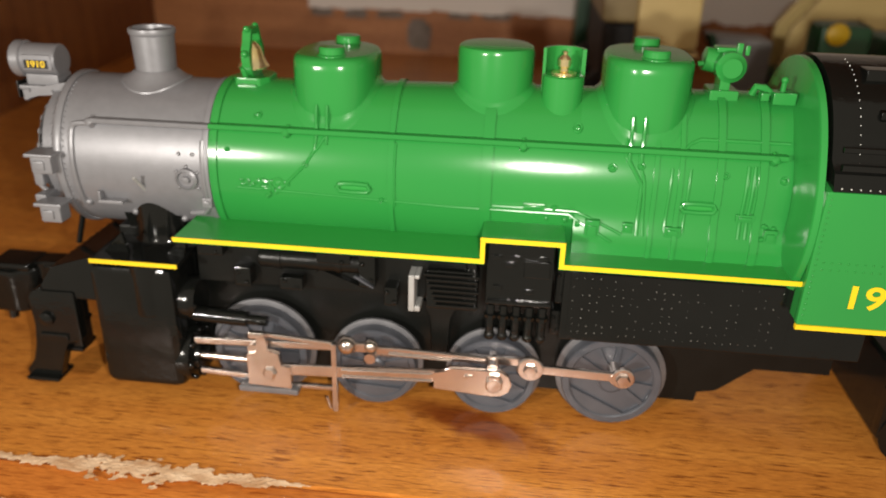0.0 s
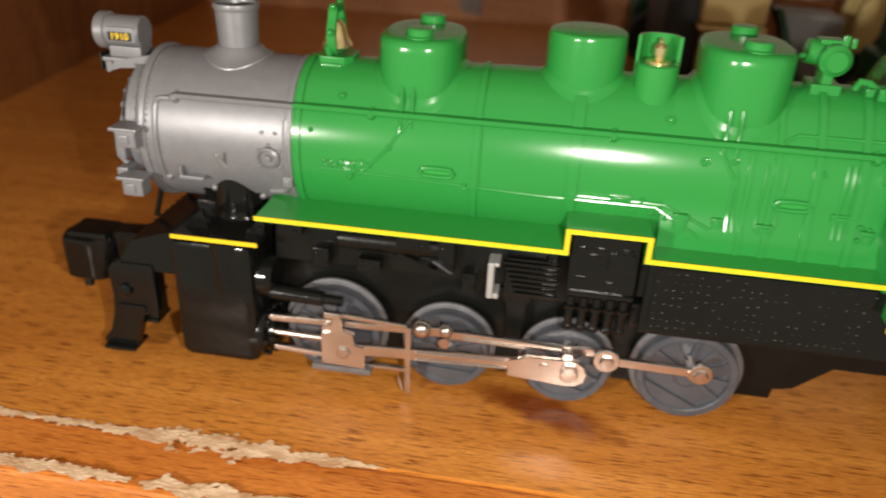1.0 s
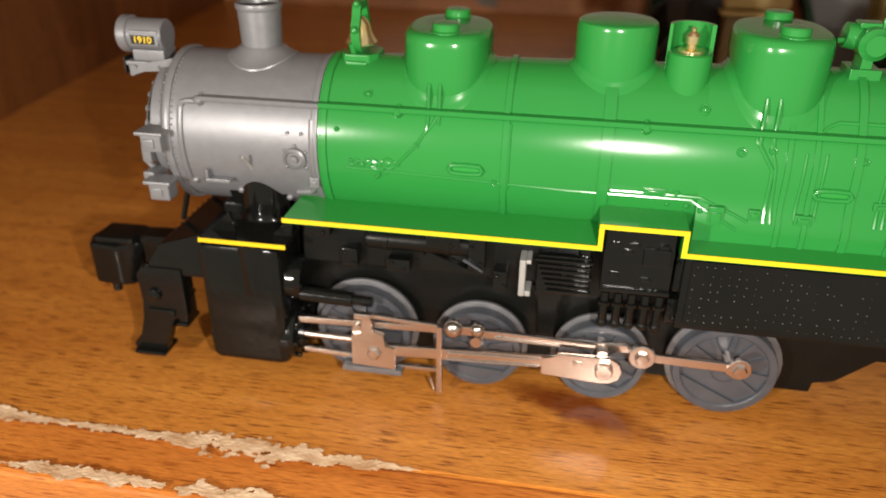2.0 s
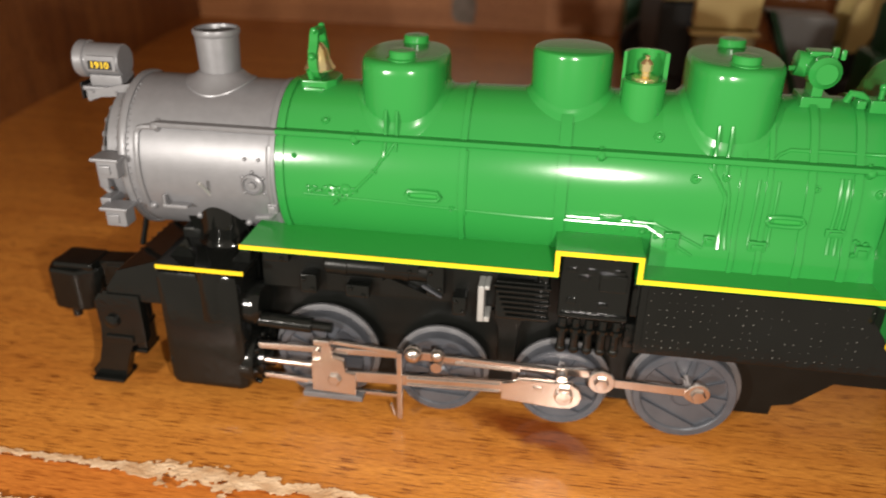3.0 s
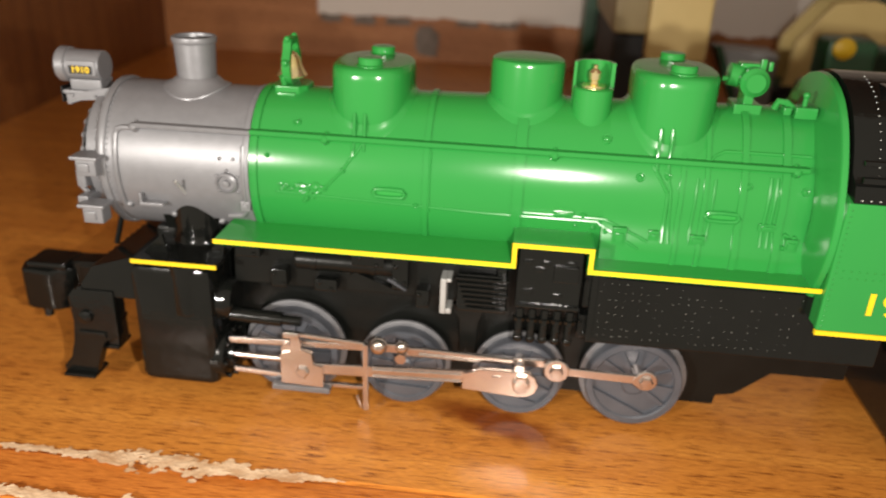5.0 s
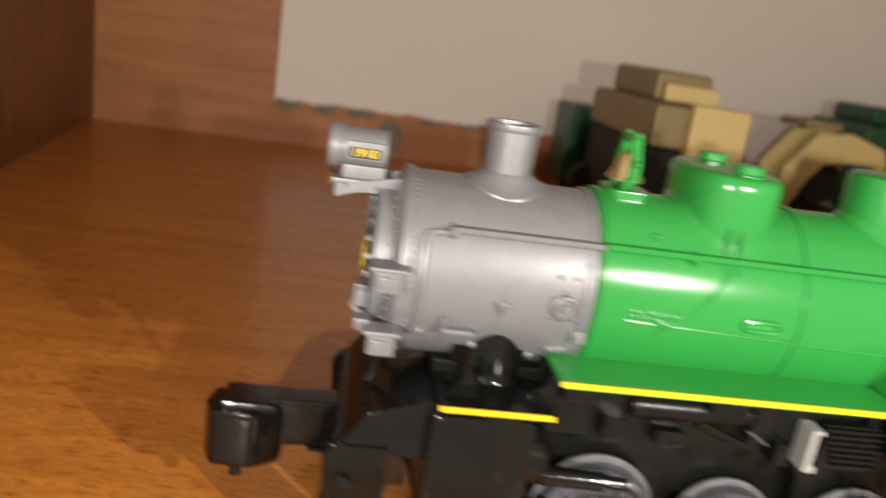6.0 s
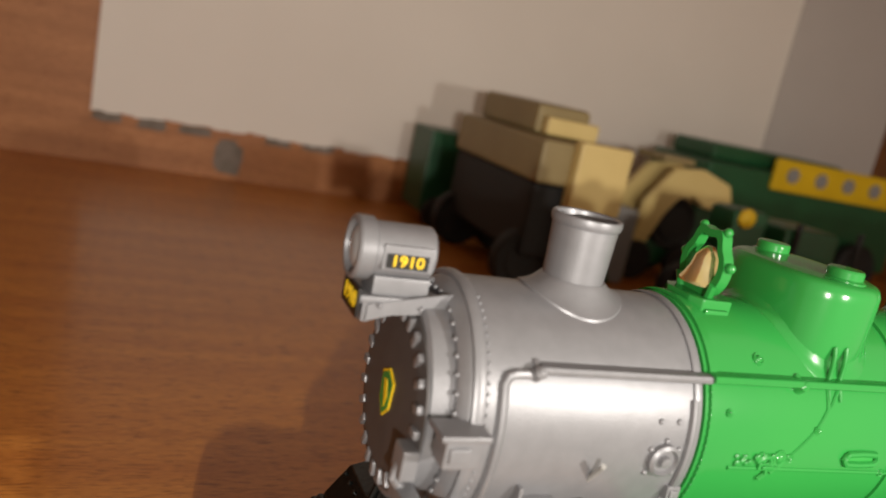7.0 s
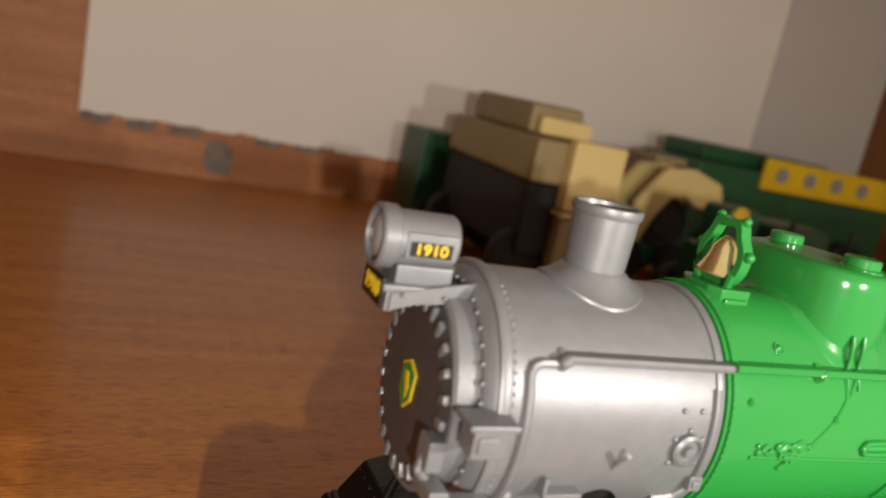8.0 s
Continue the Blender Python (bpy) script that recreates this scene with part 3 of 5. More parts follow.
def build_boiler():
    bo = part("boiler", barrel(B(), 0.0465, FIREBOX_X, BOILER_R), GREEN, loco, "glossy green boiler barrel with moulded pipes")
    part("firebox", barrel(B(), FIREBOX_X, 0.2060, BOILER_R), GREEN, bo, "green firebox with upright sides")
    for x, w in ((0.0482, 0.0016), (0.0985, 0.0016), (0.1250, 0.0030), (0.1865, 0.0018), (0.1975, 0.0020), (0.1700, 0.0012), (0.1765, 0.0012)):
        part("band", barrel(B(), x - w / 2, x + w / 2, BOILER_R + 0.0006), GREEN, bo)
    # handrail, carried over the smokebox
    def rail(x0, x1, r):
        """A moulded rail: a flat-topped ledge with a rounded outer edge, growing out of the skin."""
        edge = on_boiler(0, 58, r, 0.0024)
        y, z = edge.y, edge.z
        outline = [(y + 0.0050, z + 0.0005), (y + 0.0006, z + 0.0009), (y + 0.0001, z + 0.0007), (y - 0.0002, z + 0.0002), (y - 0.0001, z - 0.0004), (y + 0.0004, z - 0.0008), (y + 0.0050, z - 0.0012)]
        return prism(B(), outline, Matrix.Translation((x0, 0, 0)) @ Matrix(((0, 0, 1, 0), (1, 0, 0, 0), (0, 1, 0, 0), (0, 0, 0, 1))), x1 - x0)

    part("handrail", rail(0.0118, 0.0470, SMOKE_R), SILVER, loco, "thin silver handrail")
    part("handrail", rail(0.0470, 0.2030, BOILER_R), GREEN, loco)
    for x in (0.0115, 0.0690, 0.1345, 0.2000):
        r = SMOKE_R if x < 0.04 else BOILER_R
        out = (on_boiler(0, 58, 1.0) - Vector((0, 0, AXIS_Z)))
        bm = lathe(B(), [(0.0013, -0.0005), (0.0012, 0.0008), (0.0010, 0.0014), (0.0012, 0.0020), (0.0006, 0.0026), (0, 0.0027)], on_boiler(x, 58, r), out, 14)
        rod(bm, on_boiler(x, 52, r), on_boiler(x, 58, r, 0.001), 0.0007, 8)
        part("handrail_knob", bm, SILVER if x < 0.04 else GREEN, bo)
    # grab slots
    for x, d in ((0.0882, 92), (0.1820, 91)):
        loop = [(-0.0046, 0), (-0.0038, -2.6), (0, -3.0), (0.0038, -2.6), (0.0046, 0), (0.0038, 2.6), (0, 3.0), (-0.0038, 2.6), (-0.0046, 0), (-0.0040, -2.3)]
        bm = tube(B(), [on_boiler(x + u, d + v, BOILER_R, 0.0004) for u, v in loop], 0.0007)
        slot = part("slot_rim", bm, GREEN, bo)
        m = on_boiler(x, d)
        part("slot_floor", box(B(), x - 0.0040, x + 0.0040, m.y - 0.00015, m.y + 0.001, m.z - 0.0010, m.z + 0.0010, 0.0003), GREEN_FLAT, slot)
    # sand pipes and conduits, each one bar of its own
    def skin(path, r=0.0005, name="pipe"):
        pts = []
        for (x0, d0), (x1, d1) in zip(path, path[1:]):
            k = max(2, int(abs(d1 - d0) / 4) + 1)
            pts += [on_boiler(x0 + (x1 - x0) * i / k, d0 + (d1 - d0) * i / k, BOILER_R, -0.0001) for i in range(k)]
        pts.append(on_boiler(path[-1][0], path[-1][1], BOILER_R, -0.0001))
        part(name, tube(B(), pts, r), GREEN, bo)
    skin([(0.0770, 36), (0.0770, 68), (0.0745, 78), (0.0690, 92), (0.0655, 100)])
    skin([(0.0800, 38), (0.0800, 57), (0.0780, 66), (0.0765, 70)])
    skin([(0.1620, 36), (0.1620, 60), (0.1650, 72), (0.1665, 78), (0.1665, 112)], 0.0006)
    skin([(0.1655, 37), (0.1655, 62), (0.1672, 76), (0.1682, 112)])
    skin([(0.0545, 97), (0.1040, 101), (0.1160, 102), (0.1480, 102), (0.1560, 112), (0.1600, 118)], 0.0005)
    skin([(0.1270, 99), (0.1500, 99), (0.1590, 108), (0.1625, 112)])
    skin([(0.0995, 60), (0.0995, 104)], 0.0006)
    skin([(0.1742, 66), (0.1738, 108)])
    skin([(0.1790, 66), (0.1786, 108)])
    skin([(0.1938, 62), (0.1932, 110)], 0.0006)
    skin([(0.1955, 62), (0.1950, 110)], 0.0006)
    skin([(0.1765, 55), (0.1785, 49), (0.1810, 46), (0.2040, 46)])
    # bare ends of the sand pipes on the dome fronts
    for x in (0.0772, 0.0802, 0.1628, 0.1660):
        tip = tube(B(), [(x, -0.0160, 0.0940), (x, -0.0165, 0.0925), (x, -0.0168, 0.0905), on_boiler(x, 54, BOILER_R, 0.0003), on_boiler(x, 64, BOILER_R, 0.0001)], 0.0005)
        part("sand_pipe", tip, GREEN, bo)
    # small moulded fittings
    for x, d, r in ((0.0600, 45, 0.0013), (0.1487, 43, 0.0014), (0.0620, 92, 0.0014), (0.0665, 92, 0.0018), (0.0690, 92, 0.0010), (0.0575, 92, 0.0008),
                    (0.1585, 68, 0.0013), (0.1660, 66, 0.0011), (0.1880, 69, 0.0010), (0.0745, 78, 0.0009),
                    (0.2030, 70, 0.0012), (0.0960, 100, 0.0009), (0.0520, 71, 0.0008), (0.1440, 98, 0.0012)):
        out = on_boiler(0, d, 1.0) - Vector((0, 0, AXIS_Z))
        bm = lathe(B(), [(r, -0.0004), (r * 0.97, 0.0002), (r * 0.85, 0.0004), (r * 0.70, 0.0003), (r * 0.55, 0.0003), (r * 0.45, 0.0005), (r * 0.2, 0.0007), (0, 0.0007)], on_boiler(x, d), out, 16)
        part("boss", bm, GREEN, bo)
    for x, d, w, h in ((0.0635, 96, 0.004, 0.0016), (0.1385, 97, 0.006, 0.0016), (0.1545, 110, 0.0040, 0.006), (0.1760, 108, 0.0045, 0.0030), (0.1945, 96, 0.0050, 0.0022),
                       (0.1640, 107, 0.003, 0.003), (0.2015, 107, 0.0035, 0.004), (0.0445, 112, 0.003, 0.003)):
        p = on_boiler(x, d)
        bm = box(B(), x - w / 2, x + w / 2, p.y - 0.0007, p.y + 0.004, p.z - h / 2, p.z + h / 2, 0.0003)
        box(bm, x - w / 3, x + w / 3, p.y - 0.0011, p.y + 0.004, p.z - h / 4, p.z + h / 4, 0.0003)
        part("moulded_box", bm, SILVER if x < 0.046 else GREEN, bo)
    # washout cluster: nuts and a bent drain below the front dome, and nuts by the cab corner
    rng = random.Random(14)
    for x0, x1, d0, d1, count in ((0.0545, 0.0700, 90.5, 95.0, 16), (0.1990, 0.2045, 100, 110, 8), (0.1415, 0.1570, 104, 112, 7), (0.1925, 0.1965, 93, 98, 5)):
        for k in range(count):
            d = rng.uniform(d0, d1)
            out = on_boiler(0, d, 1.0) - Vector((0, 0, AXIS_Z))
            r = rng.uniform(0.0004, 0.0008)
            bm = lathe(B(), [(r, -0.0003), (r, r * 0.7), (r * 0.7, r * 0.9), (0, r)], on_boiler(rng.uniform(x0, x1), d), out, 6)
            part("nut", bm, GREEN, bo)
    part("drain", tube(B(), [on_boiler(x, d, BOILER_R, 0.0003) for x, d in ((0.0612, 94), (0.0620, 91.5), (0.0636, 91), (0.0645, 93.5), (0.0636, 97), (0.0640, 100), (0.0628, 103))], 0.0006), GREEN, bo)
    # rivet line behind the smokebox joint
    bm = B()
    for k in range(16):
        bead(bm, on_boiler(0.0475, 62 + 3.4 * k, BOILER_R, 0.0003), 0.00035)
    part("rivet_line", bm, GREEN, bo)
    # flared green collar against the cab
    prof = [(BOILER_R - 0.002, -0.0015), (BOILER_R + 0.0008, -0.0012), (0.0262, -0.0004), (0.0326, 0.0002), (0.0332, 0.0006), (0.0334, 0.0020), (0.0320, 0.0026), (0.02, 0.0026)]
    collar = part("collar", lathe(B(), prof, (0.2062, 0, AXIS_Z), (1, 0, 0), 96), GREEN, loco, "green flange between boiler and cab")
    raise_top([bo] + list(bo.children_recursive), 0.0880, 0.0985, 0.05, 0.20, 0.0036)
    raise_top([collar], 0.0850, 0.1070, 0.05, 0.20, 0.0040)


build_boiler()


def build_domes():
    def superellipse(a, b, n=40, p=2.6):
        out = []
        for i in range(n):
            t = 2 * math.pi * i / n
            c, s = math.cos(t), math.sin(t)
            out.append((a * math.copysign(abs(c) ** (2 / p), c), b * math.copysign(abs(s) ** (2 / p), s)))
        return out

    def stack_rings(bm, cx, levels):
        rings = [[bm.verts.new((cx + u, v, z)) for u, v in superellipse(a, b, p=p)] for a, b, z, p in levels]
        for r0, r1 in zip(rings, rings[1:]):
            for i in range(len(r0)):
                j = (i + 1) % len(r0)
                bm.faces.new((r0[i], r0[j], r1[j], r1[i]))
        bm.faces.new(rings[-1])
        bm.faces.new(rings[0])
        return bm

    for cx, a, rise in ((0.0800, 0.0118, 0.0012), (0.1668, 0.0120, 0.0042)):
        levels = [(a * 0.98, 0.0160, 0.0860, 2.6), (a, 0.0166, 0.0912, 2.6), (a, 0.0172, 0.0950, 2.6), (a, 0.0174, 0.1020, 2.6), (a * 0.995, 0.0173, 0.1036, 2.6),
                  (a * 0.975, 0.0168, 0.1047, 2.6), (a * 0.93, 0.0159, 0.1054, 2.6), (a * 0.85, 0.0145, 0.1058, 2.6), (a * 0.5, 0.008, 0.1061, 2.4)]
        levels = [(u, v * 0.94, z + (rise if z > 0.095 else 0.0), p) for u, v, z, p in levels]
        dome = part("sand_dome", stack_rings(B(), cx, levels), GREEN, loco, "rounded green sand dome with two filler caps")
        part("dome_foot", saddle(B(), [(cx + u, v) for u, v in superellipse(a, 0.0157, 48)], FOOT), GREEN, dome)
        for y in (-0.0100, 0.0100):
            bm = lathe(B(), [(0.0044, -0.001), (0.0043, 0.0004), (0.0036, 0.0008), (0.0036, 0.0022), (0.0033, 0.0026), (0.0012, 0.0028), (0, 0.0030)], (cx + 0.0006, y, 0.1055 + rise), (0, 0, 1), 28)
            part("filler_cap", bm, GREEN, dome)
    bm = lathe(B(), [(0.0104, -0.0152), (0.0106, -0.0060), (0.0107, -0.0037), (0.0107, 0.006), (0.0103, 0.0072), (0.0094, 0.0078), (0.005, 0.0082), (0, 0.0083)],
               (0.1252, -0.0005, 0.1027), (0, 0, 1), 56)
    steam = part("steam_dome", bm, GREEN, loco, "round flat-topped green steam dome")
    part("dome_foot", saddle(B(), [(0.1252 + 0.0105 * math.cos(2 * math.pi * k / 48), -0.0005 + 0.0105 * math.sin(2 * math.pi * k / 48)) for k in range(48)], FOOT), GREEN, steam)
    # whistle turret: cut-down dome with an upright back and a gilt whistle in front of it
    cx = 0.1440
    bm = lathe(B(), [(0.0054, -0.015), (0.0056, -0.0075), (0.0056, -0.003), (0.0056, 0.0042), (0.0050, 0.0046), (0, 0.0046)], (cx, -0.0062, 0.0995), (0, 0, 1), 36)
    turret = part("whistle_dome", bm, GREEN, loco, "small green whistle turret cut open at the front")
    half = [(0.0058 * math.cos(t), 0.0058 * math.sin(t)) for t in (math.pi * i / 16 for i in range(17))]
    outline = half + [(-0.0050, 0.0), (-0.0046, 0.0008)] + [(0.0047 * math.cos(t), 0.0047 * math.sin(t)) for t in (math.pi * (1 - i / 16) for i in range(1, 17))] + [(0.0050, 0.0)]
    bm = prism(B(), outline, Matrix.Translation((cx, -0.0042, 0.0935)), 0.0170)
    part("turret_back", bm, GREEN, turret)
    bm = lathe(B(), [(0.0034, 0), (0.0034, 0.0006), (0.0014, 0.0009), (0.0011, 0.0017), (0.0017, 0.0021), (0.0018, 0.0040), (0.0013, 0.0046), (0.0006, 0.0052), (0.0007, 0.0059), (0, 0.0062)],
               (cx, -0.0062, 0.1041), (0, 0, 1), 24)
    part("whistle", bm, GOLD, turret, "polished gilt whistle")


build_domes()


def build_bell():
    x, z = 0.0545, 0.0974
    bm = prism(B(), [(x - 0.0050, -0.0034), (x - 0.0034, -0.0062), (x + 0.0036, -0.0062), (x + 0.0058, -0.0034), (x + 0.0058, 0.0034), (x + 0.0036, 0.0062), (x - 0.0034, 0.0062), (x - 0.0050, 0.0034)], Matrix.Translation((0, 0, z - 0.0016)), 0.0028, 0.0004)
    box(bm, x - 0.0030, x + 0.0030, -0.0070, 0.0070, z - 0.0030, z - 0.0006, 0.0005)
    # yoke across the boiler: a closed shield-shaped ring with small knobs
    half = [(0.0, 0.0142), (0.0026, 0.0146), (0.0038, 0.0134), (0.0046, 0.0112), (0.0060, 0.0090), (0.0064, 0.0066), (0.0058, 0.0040), (0.0042, 0.0018), (0.0022, 0.0008), (0.0, 0.0006)]
    coarse = half + [(-u, v) for u, v in reversed(half[1:-1])]
    ring = []
    for i in range(len(coarse)):
        p0, p1, p2, p3 = (Vector(coarse[(i + k) % len(coarse)]) for k in (-1, 0, 1, 2))
        for t in (0.0, 0.33, 0.67):
            ring.append(tuple(0.5 * (2 * p1 + (p2 - p0) * t + (2 * p0 - 5 * p1 + 4 * p2 - p3) * t * t + (3 * p1 - p0 - 3 * p2 + p3) * t * t * t)))
    to_yz = Matrix.Translation((x - 0.0012, 0, z)) @ Matrix(((0, 0, 1, 0), (1, 0, 0, 0), (0, 1, 0, 0), (0, 0, 0, 1)))
    outer, inner = [], []
    for k, depth in enumerate((0.0, 0.0024)):
        outer.append([bm.verts.new(to_yz @ Vector((u, v, depth))) for u, v in ring])
        inner.append([bm.verts.new(to_yz @ Vector((u * 0.74, 0.0076 + (v - 0.0076) * 0.76, depth))) for u, v in ring])
    n = len(ring)
    for i in range(n):
        j = (i + 1) % n
        bm.faces.new((outer[0][i], outer[0][j], outer[1][j], outer[1][i]))
        bm.faces.new((inner[0][i], inner[0][j], inner[1][j], inner[1][i]))
        for k in (0, 1):
            bm.faces.new((outer[k][i], outer[k][j], inner[k][j], inner[k][i]))
    for s in (-1, 1):
        bead(bm, (x, s * 0.0068, z + 0.0080), 0.0011)
        bead(bm, (x, s * 0.0036, z + 0.0144), 0.0010)
        rod(bm, (x - 0.0010, s * 0.0040, z + 0.0004), (x - 0.0014, s * 0.0052, z + 0.0040), 0.0009, 8)
    bracket = part("bell_bracket", bm, GREEN, loco, "green bell yoke on a flat foot")
    bm = lathe(B(), [(0.0044, 0.0), (0.0045, 0.0005), (0.0038, 0.0016), (0.0030, 0.0034), (0.0025, 0.0056), (0.0016, 0.0068), (0.0008, 0.0076), (0, 0.0078)], (x, 0, z + 0.0030), (0, 0, 1), 32)
    part("bell", bm, GOLD, bracket, "polished gilt bell")


build_bell()


def build_generator():
    x, z = 0.1872, 0.1006
    bm = box(B(), x - 0.0038, x + 0.0038, -0.0060, 0.0030, z - 0.0025, z + 0.0010, 0.0004)
    box(bm, x - 0.0014, x + 0.0014, -0.0050, 0.0020, z, z + 0.0042, 0.0004)
    gen = part("generator", bm, GREEN, loco, "green turbo generator on a bracket")
    bm = lathe(B(), [(0, -0.0066), (0.0026, -0.0066), (0.0030, -0.0060), (0.0040, -0.0052), (0.0042, -0.0010), (0.0038, 0.0), (0.0036, 0.006), (0.0030, 0.0066), (0, 0.0068)], (x + 0.0008, 0, z + 0.0070), (0, 1, 0), 28)
    part("drum", bm, GREEN, gen)
    bm = lathe(B(), [(0, 0), (0.0030, 0), (0.0034, 0.0008), (0.0032, 0.0050), (0, 0.0054)], (x - 0.0005, 0.0005, z + 0.0075), (-1, 0, 0.15), 20)
    rod(bm, (x - 0.0050, -0.001, z + 0.0072), (x - 0.0072, -0.001, z + 0.0070), 0.0007, 8)
    part("governor", bm, GREEN, gen)
    bm = box(B(), x + 0.0020, x + 0.0036, -0.0034, -0.0018, z + 0.0100, z + 0.0132, 0.0003)
    box(bm, x + 0.0042, x + 0.0054, -0.0034, -0.0020, z + 0.0100, z + 0.0126, 0.0003)
    box(bm, x - 0.0030, x + 0.0030, -0.0025, 0.0025, z + 0.0104, z + 0.0118, 0.0004)
    part("terminal", bm, GREEN, gen)
    # safety valves and steam turret near the cab
    bm = box(B(), 0.1990, 0.2050, -0.0095, -0.0045, 0.0952, 0.0985, 0.0004)
    rod(bm, (0.2018, -0.007, 0.098), (0.2018, -0.007, 0.1012), 0.0007, 8)
    bead(bm, (0.2018, -0.007, 0.1014), 0.0010)
    tube(bm, [(0.1945, -0.005, 0.0970), (0.1952, -0.0055, 0.0992), (0.1972, -0.006, 0.0990), (0.1992, -0.006, 0.0975)], 0.0010)
    box(bm, 0.1960, 0.1982, -0.0090, -0.0050, 0.0960, 0.0982, 0.0004)
    raise_top([part("safety_valve", bm, GREEN, loco)], 0.0800, 0.0900, 0.05, 0.20, 0.0040)


build_generator()


def build_boards():
    """Running boards with the raised stretch over the pump, and the deck at the front."""
    for s in (-1, 1):
        y0, y1 = (-0.0308, -0.0100) if s < 0 else (0.0100, 0.0308)
        bm = side_plate(B(), [(0.0389, 0.0586), (0.1250, 0.0586), (0.1250, 0.0649), (0.1472, 0.0649), (0.1472, 0.0586), (0.2090, 0.0586), (0.2090, 0.0572), (0.1460, 0.0572),
                              (0.1460, 0.0636), (0.1262, 0.0636), (0.1262, 0.0572), (0.0389, 0.0572)], y0, y1 - y0)
        board = part("running_board", bm, GREEN_FLAT, loco, "green running board with a yellow edge stripe")
        ys = -0.0311 if s < 0 else 0.0308
        bm = side_plate(B(), [(0.0387, 0.0588), (0.1249, 0.0588), (0.1249, 0.0651), (0.1474, 0.0651), (0.1474, 0.0588), (0.2090, 0.0588), (0.2090, 0.0575), (0.1461, 0.0575),
                              (0.1461, 0.0638), (0.1262, 0.0638), (0.1262, 0.0575), (0.0387, 0.0575)], ys, 0.0003)
        part("edge_stripe", bm, YELLOW, board, "yellow painted edge stripe")
        bm = box(B(), 0.0125, 0.0388, min(s * 0.0305, s * 0.008), max(s * 0.0305, s * 0.008), 0.0484, 0.0498, 0.0003)
        deck = part("front_deck", bm, BLACK, loco, "black front deck with a yellow edge stripe")
        bm = box(B(), 0.0125, 0.0388, min(s * 0.0305, s * 0.0308), max(s * 0.0305, s * 0.0308), 0.0487, 0.0500)
        part("edge_stripe", bm, YELLOW, deck, "yellow painted edge stripe")


build_boards()


